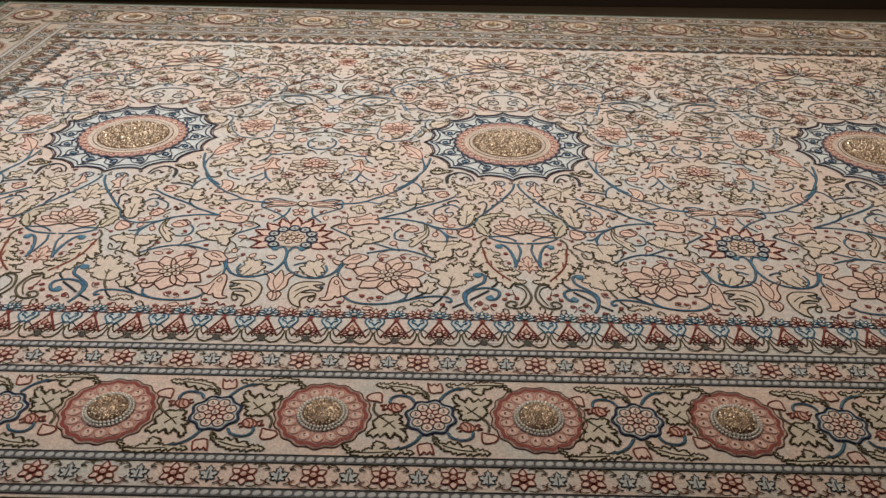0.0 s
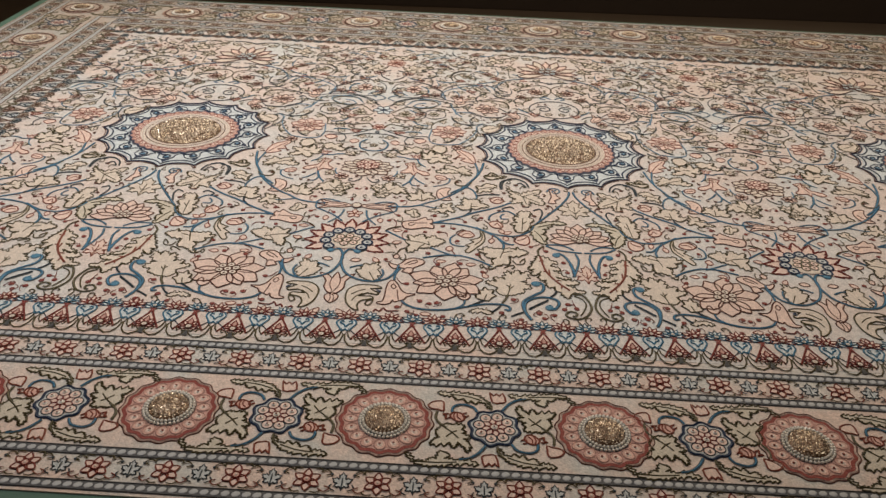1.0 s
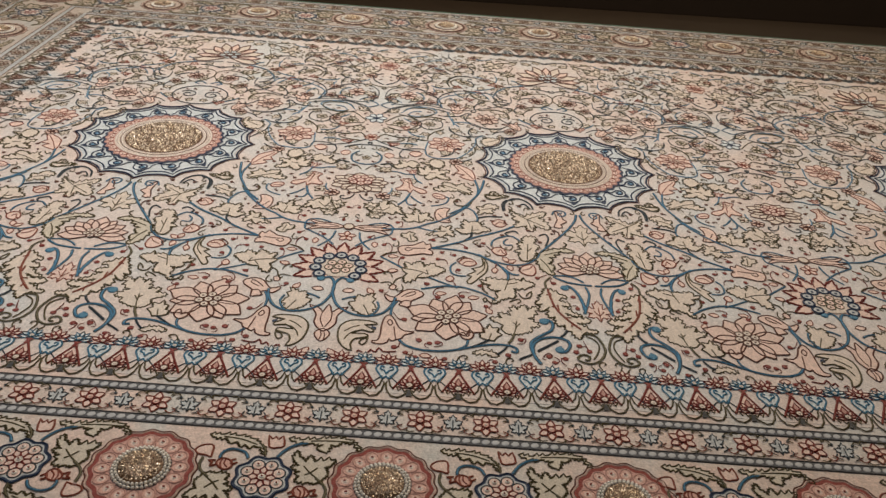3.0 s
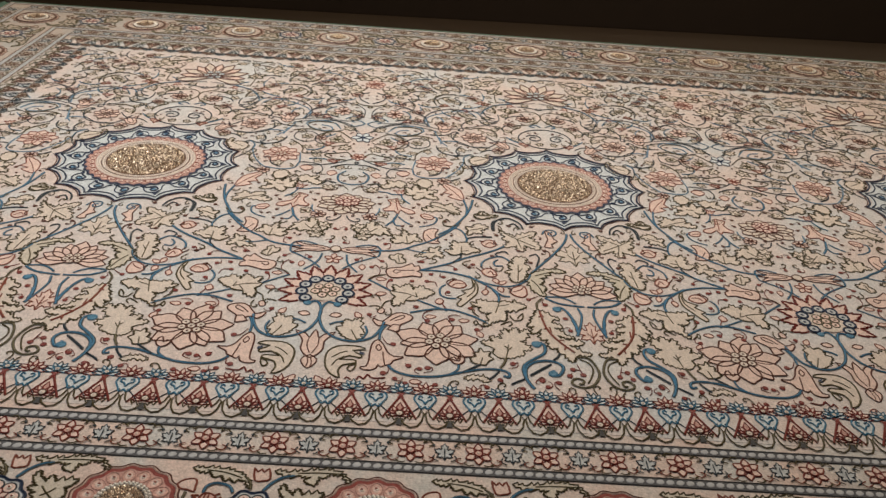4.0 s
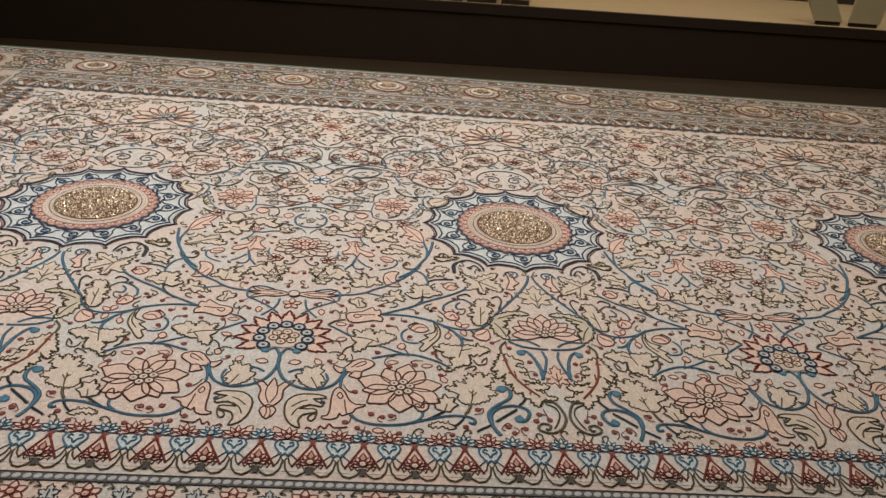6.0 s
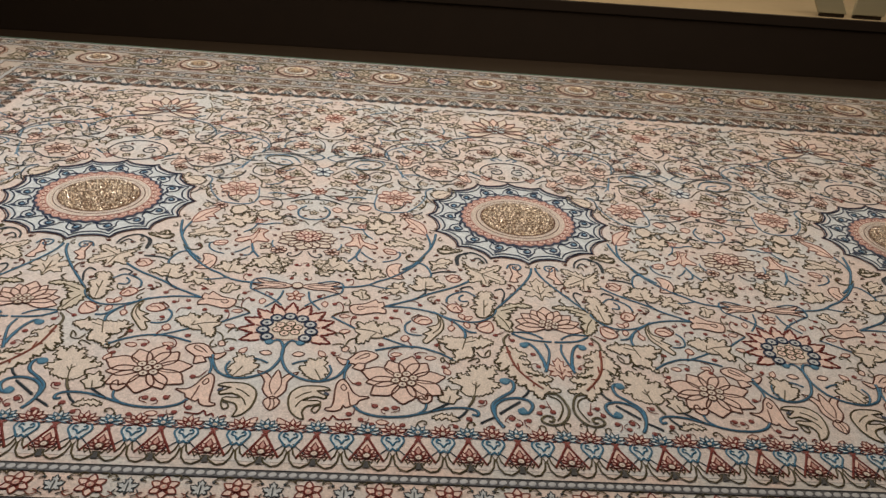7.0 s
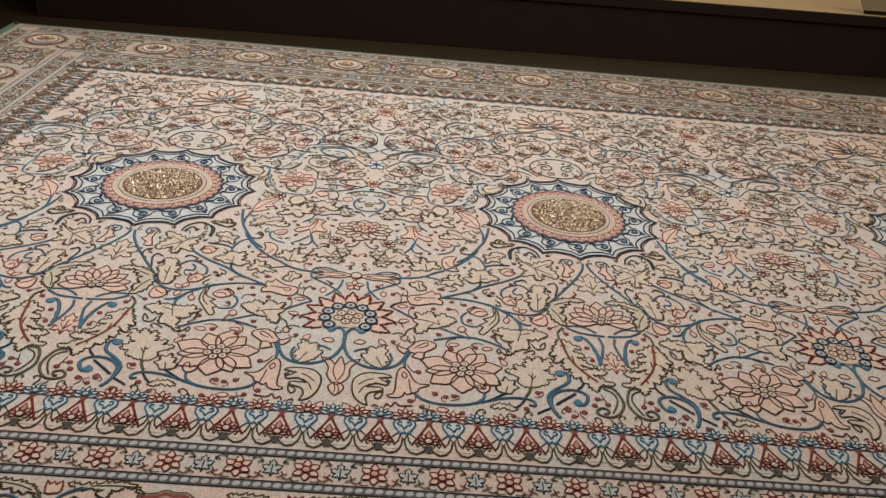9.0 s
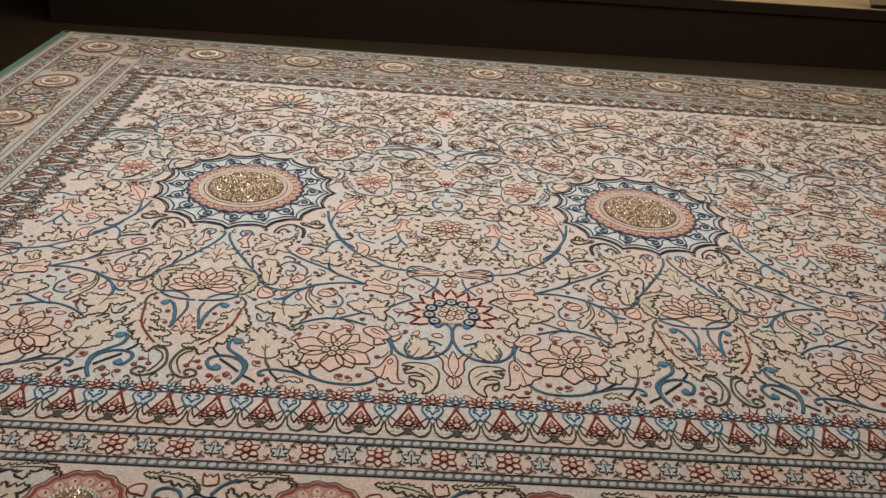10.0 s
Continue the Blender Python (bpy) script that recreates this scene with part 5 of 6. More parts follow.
figure("leaf", CREAM, OLIVE, 1.85, [(-222, -112), (-213, -114), (-215, -105), (-204, -110), (-209, -92), (-198, -92), (-186, -102), (-174, -90), (-174, -98), (-162, -127), (-175, -123), (-184, -117), (-201, -120), (-219, -122)], [(-207, -102), (-189, -110), (-166, -124)])
figure("bud", PINK, RUST, 1.7, [(-223, -137), (-217, -132), (-204, -138), (-205, -148), (-217, -148)], [(-220, -140), (-207, -143)])
half.line(BLUE, 2.8, [(-204, -141), (-198, -143), (-200, -158), (-210, -168), (-224, -174)], 1.0)
half.line(OLIVE, 2.4, [(-162, -154), (-172, -166), (-185, -166), (-189, -155), (-183, -146), (-178, -153)], 1.3)
figure("leaf", CREAM, OLIVE, 1.85, [(-142, -125), (-133, -120), (-131, -111), (-118, -122), (-103, -123), (-119, -131), (-128, -138), (-137, -133)], [(-139, -125), (-113, -125)])
figure("leaf", CREAM, OLIVE, 1.85, [(-155, -165), (-144, -166), (-139, -154), (-120, -160), (-132, -174), (-128, -180), (-144, -183), (-151, -191), (-150, -175)], [(-148, -175), (-129, -166)])
half.line(BLUE, 3.4, [(-190, -188), (-172, -172), (-160, -179), (-153, -201), (-155, -212)], 1.0)
half.line(GREY, 2.8, [(-153, -201), (-139, -194), (-116, -192)], 1.3)
half.line(GREY, 2.4, [(-291, -51), (-298, -40), (-313, -45)], 1.3)
half.line(GREY, 2.8, [(-114, -172), (-115, -151), (-109, -139), (-95, -134)], 1.3)
comma(BROWN, 2.6, [(-227, -102), (-231, -99)])
comma(BROWN, 2.6, [(-236, -147), (-240, -143)])
comma(BROWN, 2.6, [(-235, -114), (-231, -110)])
comma(BROWN, 2.6, [(-192, -62), (-189, -57)])
comma(BROWN, 2.6, [(-302, -33), (-296, -33), (-292, -42)])
comma(BROWN, 2.6, [(-302, -71), (-311, -72), (-319, -64)])
comma(BROWN, 2.6, [(-288, -108), (-283, -105)])
comma(BROWN, 2.6, [(-278, -145), (-274, -146)])
comma(BROWN, 2.6, [(-249, -175), (-246, -172)])
comma(BROWN, 2.6, [(-185, -153), (-187, -158)])
comma(BROWN, 2.6, [(-143, -144), (-149, -148)])
comma(BROWN, 2.6, [(-127, -190), (-131, -186)])
comma(BROWN, 2.6, [(-290, -87), (-284, -86)])
# leaves and curls close to the medallion
figure("leaf", CREAM, OLIVE, 1.85, [(-142, -128), (-133, -122), (-127, -110), (-130, -126), (-106, -123), (-125, -135), (-134, -139)], [(-139, -127), (-119, -127)])
half.line(GREY, 3.0, [(-112, -171), (-111, -148), (-101, -133), (-86, -131), (-72, -144), (-68, -161)], 1.3)
half.line(GREY, 2.4, [(-92, -155), (-81, -146), (-72, -161)], 1.3)
comma(BROWN, 2.9, [(-89, -154), (-94, -152)])
comma(BROWN, 2.9, [(-192, -62), (-188, -58)])
comma(BROWN, 2.9, [(-55, -152), (-49, -149)])
# ringed flower beside the medallion, arcs and eyes towards the far half
half.line(SKY, 2.3, [(-238, 64), (-242, 32), (-240, 10), (-231, -2), (-212, -5), (-189, 0)], 1.0)
half.line(SKY, 2.3, [(-192, -6), (-169, 27), (-156, 64), (-155, 88), (-142, 104)], 1.0)
half.line(GREY, 1.8, [(-155, 88), (-151, 56), (-132, 24)], 1.3)
figure("leaf", CREAM, OLIVE, 1.7, [(-143, 65), (-124, 60), (-109, 82), (-107, 103), (-113, 110), (-113, 90), (-130, 96), (-144, 85)], [(-137, 74), (-116, 89)])
half.line(SKY, 2.3, [(-199, 172), (-195, 141)], 1.0)
half.line(SKY, 2.3, [(-195, 154), (-181, 158), (-164, 155)], 1.0)
half.line(GREY, 1.8, [(-178, 188), (-173, 166), (-156, 151), (-135, 135), (-107, 137)], 1.3)
half.line(SKY, 2.3, [(-229, 232), (-224, 268), (-200, 292), (-161, 314), (-130, 314), (-119, 295)], 1.0)
half.line(SKY, 2.3, [(-227, 257), (-218, 222)], 1.0)
half.line(SKY, 2.3, [(-121, 295), (-111, 328), (-88, 359), (-55, 375)], 1.0)
half.line(GREY, 1.8, [(-117, 295), (-105, 262), (-85, 275), (-85, 306)], 1.3)
half.line(GREY, 1.9, [(-208, 338), (-212, 370), (-196, 398), (-168, 407)], 1.3)
half.line(GREY, 1.8, [(-292, 287), (-270, 311), (-242, 280), (-227, 267)], 1.3)
half.line(GREY, 1.9, [(-325, 170), (-313, 200), (-281, 219), (-237, 214), (-203, 198)], 1.3)
half.line(GREY, 1.8, [(-299, 175), (-267, 157), (-254, 137), (-259, 115), (-279, 103)], 1.3)
half.line(OLIVE, 2.2, [(-291, 190), (-281, 207), (-251, 210), (-233, 199), (-239, 179), (-268, 163), (-283, 177)], 1.3)
half.line(GREY, 1.9, [(-327, 241), (-325, 266), (-311, 279)], 1.3)
half.line(GREY, 1.9, [(-326, 251), (-311, 224), (-281, 224), (-252, 238), (-226, 233)], 1.3)
half.line(GREY, 1.9, [(-251, 16), (-278, 20), (-305, 32), (-330, 51)], 1.3)
half.line(OLIVE, 2.0, [(-329, 59), (-318, 77), (-301, 71), (-280, 62), (-293, 49), (-319, 45)], 1.3)
figure("bud", PINK, RUST, 1.6, [(-269, 6), (-258, 15), (-246, 8), (-257, -6)])
half.line(GREY, 1.8, [(-276, -17), (-285, 0), (-278, 20), (-262, 26), (-243, 25), (-239, 3)], 1.3)
figure("bud", PINK, RUST, 1.6, [(-310, -7), (-303, 2), (-293, -6), (-300, -18)])
lotus(piece("ringed_flower"), -207, 54, 33, 9, 0.2, PINK, RUST, 0.95, True, 1.6)
# far half: rings, flowers and arches
half.line(GREY, 1.7, [(-330, 171), (-297, 208), (-255, 228), (-222, 219)], 1.35)
half.line(GREY, 1.7, [(-319, 226), (-331, 258), (-325, 295), (-293, 318), (-252, 301), (-226, 261), (-223, 225)], 1.35)
lotus(piece("small_flower"), -288, 271, 17, 7, 0.2, PINK, BROWN, 1.3, False, 1.5)
half.line(SKY, 2.4, [(-295, 181), (-276, 211), (-244, 216), (-228, 197), (-253, 172), (-279, 173), (-274, 190), (-257, 195)], 1.0)
half.line(OLIVE, 1.8, [(-322, 131), (-294, 168), (-267, 154), (-263, 123), (-289, 99), (-315, 113)], 1.35)
lotus(piece("small_flower"), -294, 130, 14, 7, 0.2, CREAM, OLIVE, 1.0, False, 1.5)
half.line(GREY, 1.7, [(-262, 140), (-244, 160), (-219, 154), (-218, 126), (-242, 113), (-259, 130)], 1.35)
lotus(piece("small_flower"), -239, 138, 11, 6, 0.2, CREAM, OLIVE, 1.0, False, 1.5)
half.line(GREY, 2.2, [(-220, 220), (-231, 252), (-219, 292), (-188, 318)], 1.35)
half.line(SKY, 2.3, [(-208, 200), (-198, 157), (-184, 134)], 1.0)
half.line(GREY, 1.7, [(-188, 318), (-134, 315), (-100, 302)], 1.35)
half.line(GREY, 1.7, [(-220, 220), (-190, 211), (-136, 233), (-88, 263)], 1.35)
shape(piece("tulip"), TULIP, -192, 197, 1.48, 38, PINK, BROWN, 1.7, False, 0.6, 1.2)
lotus(piece("small_flower"), -135, 179, 24, 9, 0.2, PINK, BROWN, 1.0, True, 1.5)
half.line(GREY, 1.7, [(-167, 201), (-173, 168), (-151, 141), (-107, 142), (-88, 181)], 1.35)
shape(piece("tulip"), TULIP, -74, 137, 2.06, 38, PINK, BROWN, 1.7, False, 0.6, 1.0)
half.line(GREY, 1.7, [(-88, 269), (-117, 282), (-116, 318), (-95, 352), (-49, 373), (-4, 384)], 1.35)
half.line(OLIVE, 1.8, [(-207, 336), (-215, 370), (-196, 400), (-153, 397), (-109, 363), (-97, 368)], 1.35)
lotus(piece("small_flower"), -179, 367, 12, 6, 0.2, CREAM, OLIVE, 1.0, False, 1.5)
lotus(piece("small_flower"), -34, 292, 17, 8, 0.2, PINK, BROWN, 1.0, True, 1.5)
half.line(OLIVE, 1.8, [(-78, 294), (-55, 322), (-17, 334), (1, 307), (-17, 269), (-52, 257), (-74, 271)], 1.35)
half.line(GREY, 1.7, [(-148, 294), (-162, 310), (-174, 278), (-159, 257)], 1.35)
leaf(piece("leaf"), -320, 377, 0.66, 72, 0.86, CREAM, OLIVE, 1.8)
lotus(piece("small_flower"), -307, 366, 13, 7, 0.2, PINK, BROWN, 1.0, False, 1.5)
leaf(piece("leaf"), -142, 468, 0.61, 62, 0.86, CREAM, OLIVE, 1.8)
lotus(piece("small_flower"), -216, 472, 12, 6, 0.2, PINK, BROWN, 1.0, False, 1.5)
leaf(piece("leaf"), -289, 465, 2.77, 55, 0.86, CREAM, OLIVE, 1.8)
half.line(GREY, 1.7, [(-287, 417), (-275, 461), (-250, 452), (-263, 421)], 1.35)
half.line(GREY, 1.7, [(-266, 361), (-250, 326), (-256, 294)], 1.35)
leaf(piece("leaf"), -70, 422, 2.47, 45, 0.86, CREAM, OLIVE, 1.8)
half.line(OLIVE, 1.8, [(-85, 373), (-87, 426), (-73, 481)], 1.35)
leaf(piece("leaf"), -41, 330, 3.03, 43, 0.72, CREAM, OLIVE, 1.8)


# figures on the palmette axis
mid = Sheet()
shape(mid, TULIP, 0, -486, math.pi / 2, 50, PINK, BROWN, 1.9, False, 0.8, 1.05)
shape(mid, PETAL, 0, -505, math.pi / 2, 24, PINK, BROWN, 1.7, False, 0.8, 1.5)
for s in (-1, 1):
    shape(mid, TULIP, s * 6, -247, 0 if s > 0 else math.pi, 52, PINK, BROWN, 1.8, False, 0.9, 0.62)
mid.fill(CREAM, placed(ring(7.5, 14), 0, -247, 0), 2.0)
mid.line(BROWN, 1.8, placed(ring(7.5, 16), 0, -247, 0), 2.1, True, raw=True)
lotus(mid, 0, -272, 13, 5, 0.31, PINK, RUST, 1.0, False, 1.5)
lotus(mid, 0, -112, 45, 13, 0.2, CREAM, BROWN, 0.72, False, 1.7)
bead_cluster(mid, 0, -104, 6.0, 7, 14, PINK, RED, 0.8, 1.4)
mid.line(BLUE, 3.6, [(-14, 2), (-25, -14), (-20, -38), (0, -46), (20, -38), (25, -14), (14, 2)], 1.0)
lotus(mid, 0, -22, 8, 5, 0.3, CREAM, OLIVE, 1.0, False, 1.3)
lotus(mid, 0, 145, 20, 6, 0.1, PALE, NAVY, 1.1, False, 1.5)
for s in (-1, 1):
    curl(mid, OLIVE, s * 3, -66, math.pi / 2 - s * 0.9, 26, 1.5, s)
    leaf(mid, s * 26, -70, math.pi / 2 - s * 0.8, 27, 0.9)
    leaf(mid, s * 12, -176, -math.pi / 2 + s * 1.1, 34, 0.9)
    leaf(mid, s * 20, -212, math.pi / 2 - s * 1.3, 30, 0.85)
    curl(mid, GREY, s * 4, -150, -math.pi / 2 + s * 0.8, 24, 1.8, -s)
    curl(mid, OLIVE, s * 30, -46, s * 0.4 if s > 0 else math.pi - 0.4, 18, 1.7, s)
    dot(mid, s * 8, -190, 2.6, s, RED)
    dot(mid, s * 34, -150, 2.5, s, BROWN)
    dot(mid, s * 10, -228, 2.6, -s, RED)
    dot(mid, s * 18, -52, 2.3, s, BROWN)
    leaf(mid, s * 16, 176, math.pi / 2 - s * 0.9, 30, 0.9)
    leaf(mid, s * 14, 252, math.pi / 2 - s * 0.6, 32, 0.9)
    leaf(mid, s * 16, 106, -math.pi / 2 + s * 0.8, 30, 0.9)
    mid.line(GREY, 2.6, [(s * 3, 318), (s * 22, 338), (s * 26, 366), (s * 8, 380)], 1.2)
for s in (-1, 1):
    mid.line(BLUE, 2.6, [(s * 2, 212), (s * 10, 222), (s * 22, 228), (s * 27, 220), (s * 21, 216)], 1.2)
    mid.line(BLUE, 2.6, [(s * 2, 212), (s * 10, 202), (s * 22, 196), (s * 27, 204)], 1.25)
lotus(mid, 0, 430, 22, 9, 0.2, PINK, RUST, 1.2, True, 1.6)
lotus(mid, 0, 60, 14, 7, 0.2, PINK, RUST, 1.0, False, 1.5)

# figures on the medallion axis
axis = Sheet()
leaf(axis, 0, -254, math.pi / 2, 62, 1.1)
leaf(axis, 0, -430, math.pi / 2, 46, 1.0, PINK, RUST)
for s in (-1, 1):
    spiral(axis, GREY, s * 22, 194, 17, 1.4, 0.5 if s > 0 else 2.6, 2.2, s)
    axis.line(BLUE, 3.2, [(s * 4, 252), (s * 16, 262), (s * 26, 254), (s * 16, 248)], 1.2)
    leaf(axis, s * 8, 268, math.pi / 2 - s * 0.7, 40, 0.7)
    axis.line(GREY, 1.9, [(s * 52, 150), (s * 70, 165), (s * 96, 168), (s * 112, 190)], 1.2)
    leaf(axis, s * 30, 500, math.pi / 2 - s * 1.0, 30, 0.8)
axis.line(GREY, 2.2, placed(ring(1.0, 40), 0, 194, 0, 51, 45), 1.2, True, raw=True)


for sh in (mid, axis):
    for key, (v, f) in sh.parts.items():
        sh.parts[key] = ([(x, y * (1.03 if y < 0 else 1.01), z) for x, y, z in v], f)


def motif(name, label, draw, places):
    """A flower of the field as a part of the carpet, at each of the places."""
    sh = Sheet()
    draw(sh)
    top = emit_one(sh, name, carpet, label)
    places = list(places)
    top.location = (places[0][0], places[0][1], 0)
    for x, y in places[1:]:
        copy_thing(top, pose(x, y, 0)).parent = carpet


def flower(name, label, petals, core, places):
    """A flower of the field with each petal a piece of its own."""
    top = tagged(new(name), label)
    top.parent = carpet
    for i, (outline, fill, line, w) in enumerate(petals):
        sh = Sheet()
        sh.fill(fill, outline, 0.9 + 0.04 * i)
        sh.line(line, w, outline, 1.05 + 0.04 * i, True, raw=True)
        emit_one(sh, "petal", top)
    sh = Sheet()
    core(sh)
    tagged(emit_one(sh, "pearl_cluster", top), kind="stuff")
    places = list(places)
    top.location = (places[0][0], places[0][1], 0)
    for x, y in places[1:]:
        copy_thing(top, pose(x, y, 0)).parent = carpet


def petals_round(r, n, squash, phase):
    out = []
    for i in range(n):
        long = r * (1.04 + 0.10 * math.sin(2.7 * i + r))
        p = placed(POINTED, 0, 0, phase + 2 * math.pi * i / n + 0.12 * math.sin(1.9 * i), long, long * (1.28 + 0.15 * math.sin(2.1 * i)))
        out.append((smooth([(u, v * squash) for u, v in p], True, 2), PINK, BROWN, 1.9))
    return out


def petals_half():
    out = []
    for k in range(9):
        a = math.pi * (-0.04 + 1.08 * k / 8)
        long = (46, 45, 45, 44, 49, 44, 45, 45, 46)[k]
        out.append((smooth(placed(POINTED, 0, 0, a, long, long * 1.15), True, 2), PINK, BROWN, 1.8))
    return out


def petals_fan():
    out = []
    for k in range(11):
        a = math.pi * (-0.12 + 1.24 * k / 10)
        long = 72 if k % 2 == 0 else 66
        out.append((smooth([(u, v * 1.25) for u, v in placed(POINTED, 0, 0, a, long, long * 0.72)], True, 2), PINK if k % 2 else CREAM, BROWN, 2.5))
    return out


MIDS, AXES = (-0.338, 0.316), (-0.676, 0.0, 0.676)
motif("red_palmette", "madder-red palmette with a ring of blue eyes", lambda sh: red_palmette(sh, 0, 0, 58), [(x, -0.362) for x in MIDS])
flower("fan_palmette", "cream and salmon fan palmette", petals_fan(), lambda sh: bead_cluster(sh, 0, 12, 6, 6, 15, PALE, GREY, 1.2, 0.9), [(x, 0.415) for x in AXES])
flower("ringed_lotus", "salmon half lotus with brown outlines", petals_half(), lambda sh: bead_cluster(sh, 0, 4, 4.6, 6, 10, CREAM, BROWN, 0.8, 1.3), [(x, -0.326) for x in AXES])
flower("large_lotus", "large salmon lotus with a pearl cluster", petals_round(47, 10, 0.92, 0.2), lambda sh: bead_cluster(sh, 0, 0, 5.2, 6, 11, CREAM, BROWN, 0.95, 1.4),
       [(settle(1000 * x + s * 191) * 0.001, -0.455) for x in AXES for s in (-1, 1)])

# small curls, dots, buds and leaflets wherever the drawing leaves bare ground
taken = set()


def inside(x, y, p):
    odd = False
    for (x0, y0), (x1, y1) in zip(p, p[1:] + p[:1]):
        if (y0 > y) != (y1 > y) and x < x0 + (y - y0) * (x1 - x0) / (y1 - y0):
            odd = not odd
    return odd


def occupy(sh, dx=0.0, flip=1, cell=4.0):
    for v, f in sh.parts.values():
        for x, y, z in v:
            taken.add((round((x * flip + dx) / cell), round(y / cell)))
        for q in f:
            if len(q) < 9:
                continue
            p = [(v[i][0] * flip + dx, v[i][1]) for i in q]
            for i in range(round(min(a for a, b in p) / cell), round(max(a for a, b in p) / cell) + 1):
                for j in range(round(min(b for a, b in p) / cell), round(max(b for a, b in p) / cell) + 1):
                    if inside(i * cell, j * cell, p):
                        taken.add((i, j))


def bare(x, y, gap, cell=4.0):
    a, b, g = round(x / cell), round(y / cell), int(gap / cell)
    return all((a + i, b + j) not in taken for i in range(-g, g + 1) for j in range(-g, g + 1))


def block(x, y, rx, ry):
    for i in range(int((x - rx) / 4), int((x + rx) / 4) + 1):
        for j in range(int((y - ry) / 4), int((y + ry) / 4) + 1):
            if ((i * 4 - x) / rx) ** 2 + ((j * 4 - y) / ry) ** 2 <= 1:
                taken.add((i, j))


def reserve():
    """Marks what is drawn already."""
    occupy(half)
    for name, sh in PIECES:
        occupy(sh)
    occupy(mid, -338.0)
    occupy(axis)
    block(0, 0, 154, 154)
    block(-338, -355, 66, 62)
    block(0, 440, 78, 80)
    block(-338, 214, 30, 26)
    block(0, -312, 44, 36)
    block(-193, -455, 50, 46)


def store(bit):
    for key, (v, f) in bit.parts.items():
        half.add(bpy.data.materials[key], v, f)
    occupy(bit)


def sprigs(seed, y0, y1, count):
    """Bending stems with small leaves on both sides and a flower or curl at the tip."""
    rng = random.Random(seed)
    for k in range(count):
        x, y, a = rng.uniform(-318, -18), rng.uniform(y0, y1), rng.uniform(0, 6.28)
        bend, pick, size = rng.choice((-1, 1)) * rng.uniform(0.12, 0.30), rng.random(), rng.randint(6, 12)
        pts = [(x, y)]
        for i in range(size):
            if not (bare(x, y, 6) and -322 < x < -14 and y0 - 8 < y < y1 + 8):
                break
            a += bend
            x, y = x + 8 * math.cos(a), y + 8 * math.sin(a)
            pts.append((x, y))
        if len(pts) < 5:
            continue
        bit = Sheet()
        bit.n = k
        stem = BLUE if pick < 0.30 else SKY if pick < 0.42 else GREY if pick < 0.75 else OLIVE
        bit.line(stem, 2.2, pts, 1.2)
        for i in range(1, len(pts) - 1, 3):
            turn = math.atan2(pts[i + 1][1] - pts[i][1], pts[i + 1][0] - pts[i][0])
            s = 1 if i % 2 else -1
            if i < 6:
                leaf(bit, *pts[i], turn + 0.9 * s, rng.uniform(20, 27), 0.85, CREAM, OLIVE, 1.2)
            else:
                curl(bit, stem, *pts[i], turn + 0.8 * s, 15, 1.5, -s)
        tip = math.atan2(pts[-1][1] - pts[-2][1], pts[-1][0] - pts[-2][0])
        if pick < 0.25:
            shape(bit, TULIP, *pts[-1], tip, 20, PINK, RUST, 1.5)
        elif pick < 0.5:
            lotus(bit, *pts[-1], 12, 7, tip, PINK, BROWN, 0.95, False, 1.4)
        else:
            curl(bit, stem, *pts[-1], tip, 18, 1.9, 1 if bend > 0 else -1)
        store(bit)


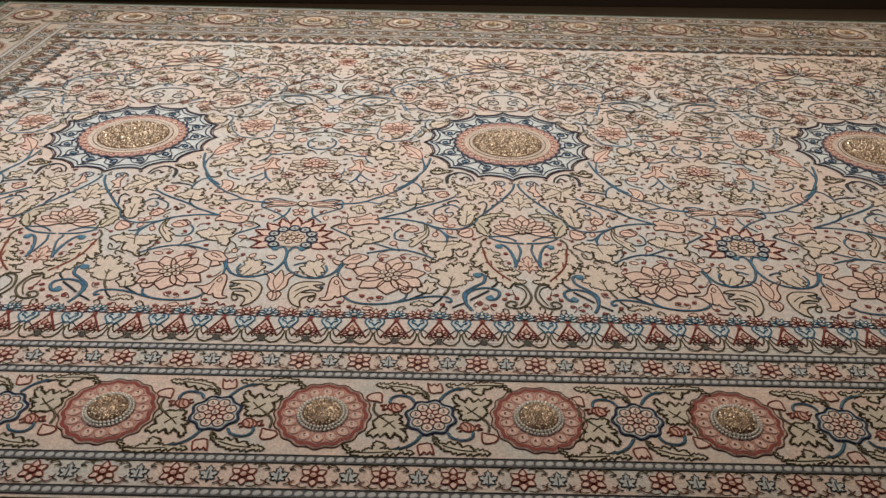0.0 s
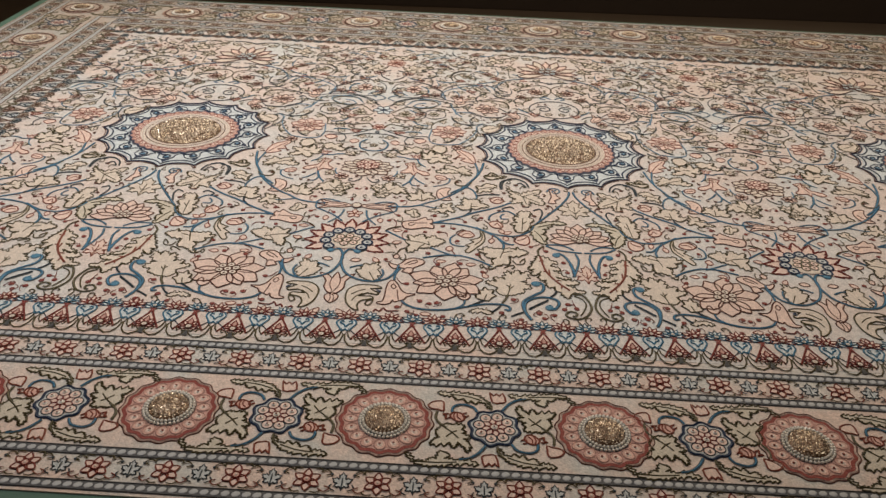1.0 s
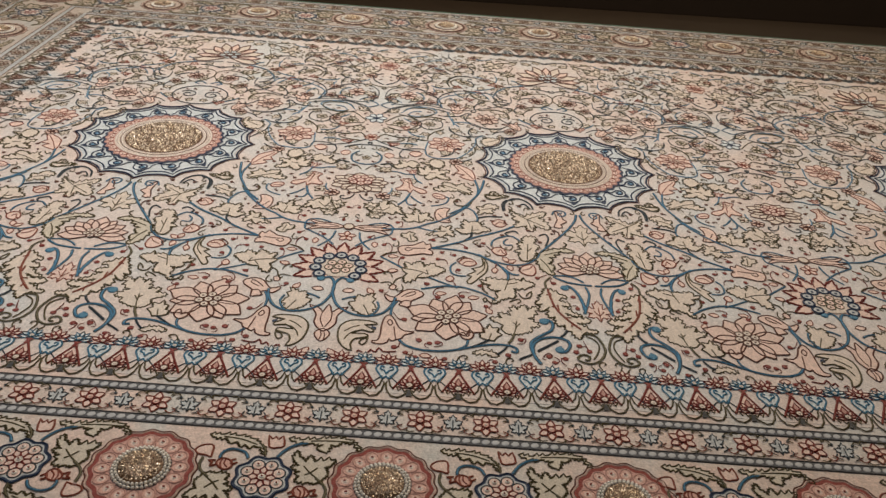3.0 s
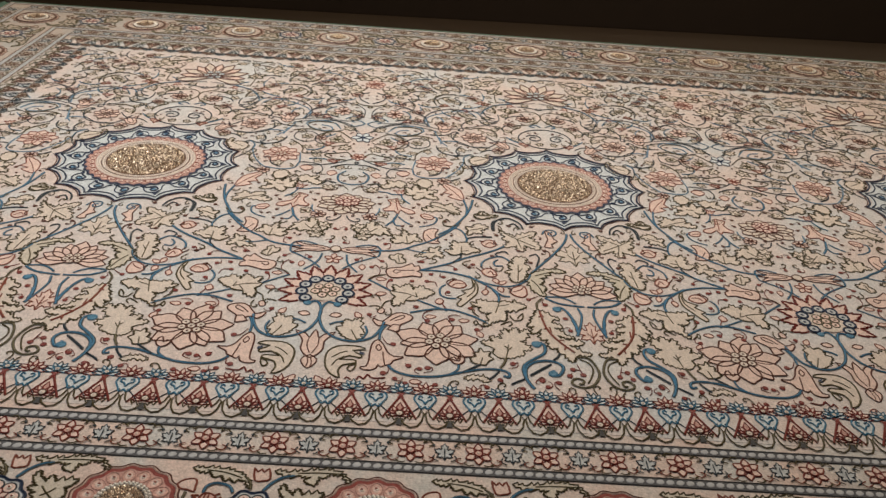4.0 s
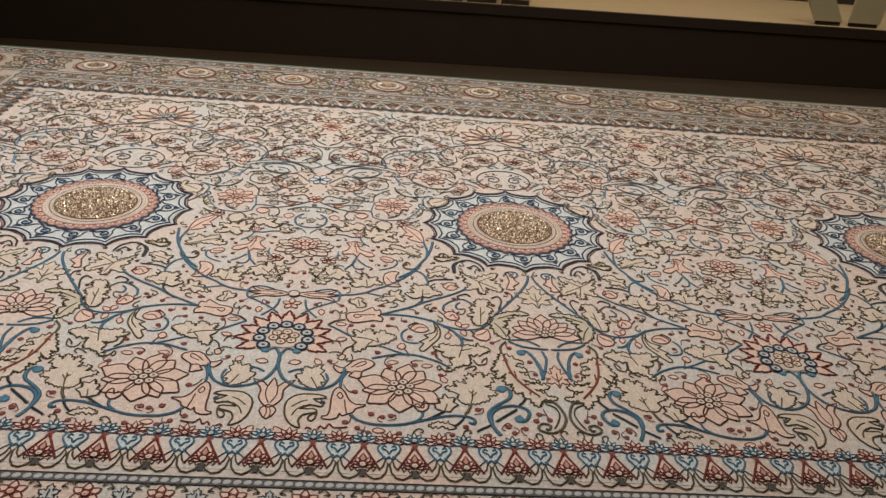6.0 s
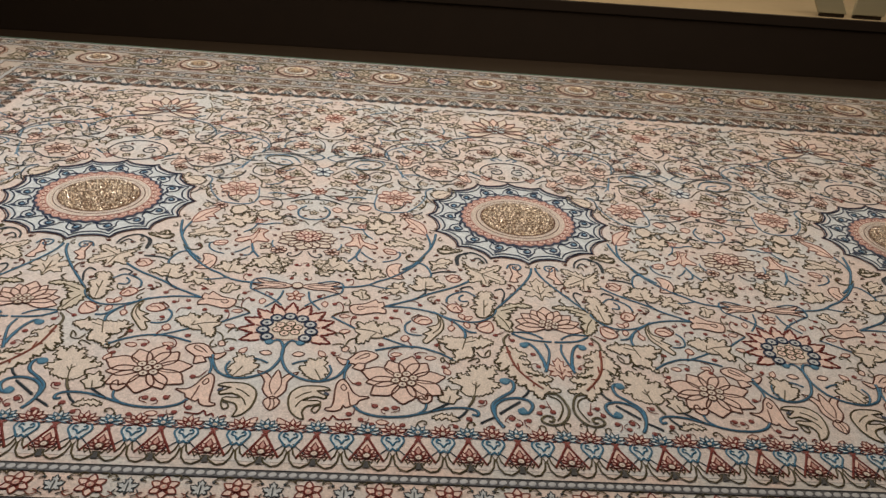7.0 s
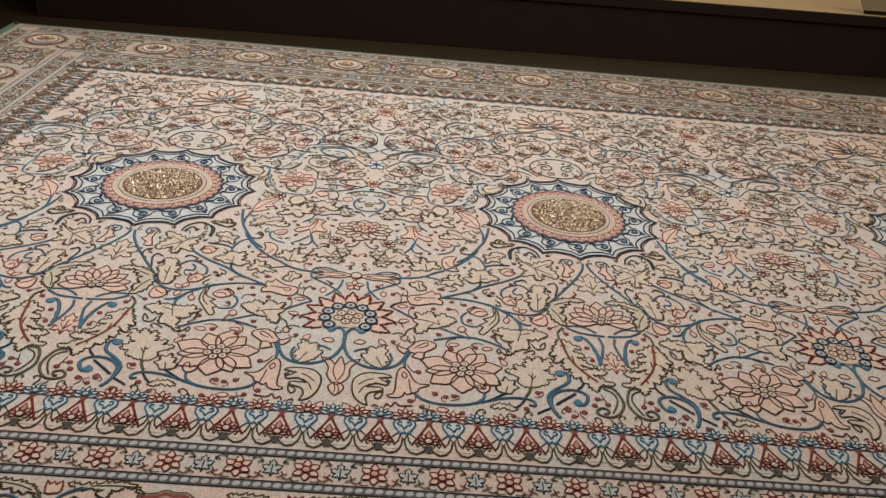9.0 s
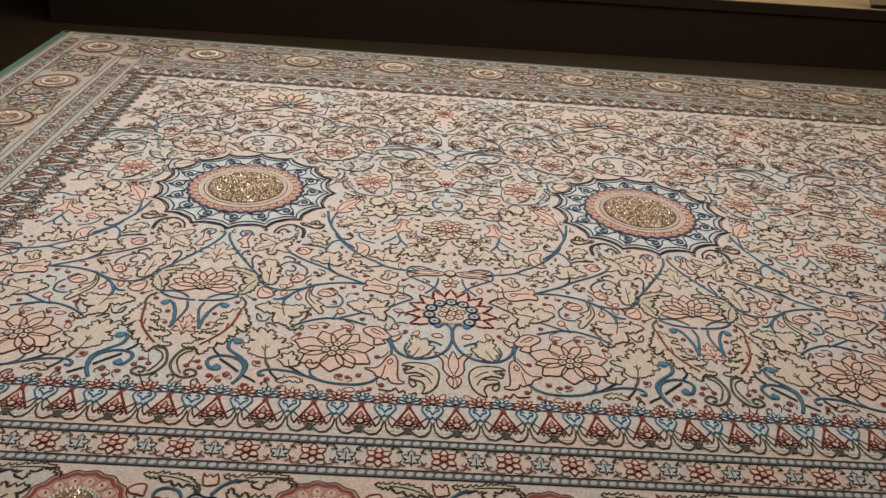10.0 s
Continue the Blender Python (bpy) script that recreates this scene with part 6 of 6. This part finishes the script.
def scatter(seed, y0, y1):
    rng = random.Random(seed)
    for gap, tries in ((20, 900), (15, 2500), (11, 6000), (8, 9000), (4, 12000)):
        for k in range(tries):
            x, y = rng.uniform(-330, -8), rng.uniform(y0, y1)
            a, pick = rng.uniform(0, 6.28), rng.random()
            near = y < -240
            if not bare(x, y, gap + (4 if near and gap > 8 else 0)) or not gap - 338 < x < -gap:
                continue
            bit = Sheet()
            bit.n = k
            if near:
                # open ground with comma-shaped drops between the large flowers
                if pick < 0.45:
                    dot(bit, x, y, 2.9, a, RED)
                elif pick < 0.75:
                    curl(bit, OLIVE, x - 6 * math.cos(a), y - 6 * math.sin(a), a, 15, 1.5, 1 if pick < 0.65 else -1)
                else:
                    shape(bit, PETAL, x - 6 * math.cos(a), y - 6 * math.sin(a), a, 14, PINK, RUST, 1.4, False, 0.6, 1.2)
            elif gap == 20:
                if pick < 0.6:
                    leaf(bit, x - 14 * math.cos(a), y - 14 * math.sin(a), a, 32, 0.9, CREAM, OLIVE, 1.6)
                else:
                    spiral(bit, GREY if pick < 0.8 else SKY, x, y, 16, 1.4, a, 2.3, 1 if pick < 0.9 else -1)
            elif gap == 15:
                if pick < 0.5:
                    leaf(bit, x - 9 * math.cos(a), y - 9 * math.sin(a), a, 25, 0.9, CREAM, OLIVE, 1.5)
                elif pick < 0.62:
                    shape(bit, TULIP, x - 8 * math.cos(a), y - 8 * math.sin(a), a, 20, PINK, RUST, 1.5)
                else:
                    curl(bit, BLUE if pick < 0.78 else GREY, x - 8 * math.cos(a), y - 8 * math.sin(a), a, 24, 2.0 if pick < 0.8 else 1.7, 1 if pick < 0.85 else -1)
            elif gap == 11:
                if pick < 0.55:
                    leaf(bit, x - 8 * math.cos(a), y - 8 * math.sin(a), a, 19, 0.9, CREAM, OLIVE, 1.5)
                else:
                    curl(bit, GREY if pick < 0.8 else OLIVE, x - 8 * math.cos(a), y - 8 * math.sin(a), a, 20, 1.8, 1 if pick < 0.75 else -1)
            elif gap == 8:
                if pick < 0.36:
                    shape(bit, FLAME, x - 6 * math.cos(a), y - 6 * math.sin(a), a, 16, CREAM, OLIVE, 1.4)
                elif pick < 0.82:
                    curl(bit, OLIVE if pick < 0.6 else GREY, x - 6 * math.cos(a), y - 6 * math.sin(a), a, 17, 1.5, 1 if pick < 0.5 else -1)
                else:
                    dot(bit, x, y, 2.3, a, BROWN)
            else:
                if pick < 0.5:
                    dot(bit, x, y, 1.9, a, BROWN, pick < 0.4)
                else:
                    curl(bit, OLIVE, x - 4 * math.cos(a), y - 4 * math.sin(a), a, 12, 1.5, 1 if pick < 0.75 else -1)
            store(bit)


reserve()
sprigs(22, -250, 75, 9000)
sprigs(21, 75, 530, 14000)
scatter(11, -538, 538)

in_field = lambda x, y: abs(x) < 985 and abs(y) < 540
field = new("field_scrollwork")
field.parent = carpet
tagged(field, "scrolling vines, leaves and buds in glass beads")
both = Sheet()
for sh, moves in ((half, [(x, s) for x in (-676, 0, 676) for s in (1, -1)]), (mid, [(x, 1) for x in (-1014, -338, 338, 1014)]), (axis, [(x, 1) for x in (-676, 0, 676)])):
    for key, (v, f) in repeat(sh, moves).parts.items():
        both.add(bpy.data.materials[key], [(settle(x), y, z) for x, y, z in v], f)
emit(both, field, {}, in_field, True)
for name, sh in PIECES:
    first = None
    cx = sum(v[0][0] for v, f in sh.parts.values()) * 0.001 / len(sh.parts)
    for x in (-0.676, 0.0, 0.676):
        for s in (1, -1):
            if abs(x + s * cx) < 0.955:
                if first is None:
                    ob = first = emit_one(sh, name, carpet)
                else:
                    ob = new(name, first.data)
                    ob.parent = carpet
                home = x + s * cx
                ob.matrix_basis = Matrix.Translation((x + settle(home * 1000) * 0.001 - home, 0, 0)) @ Matrix.Diagonal((s, 1, 1, 1))
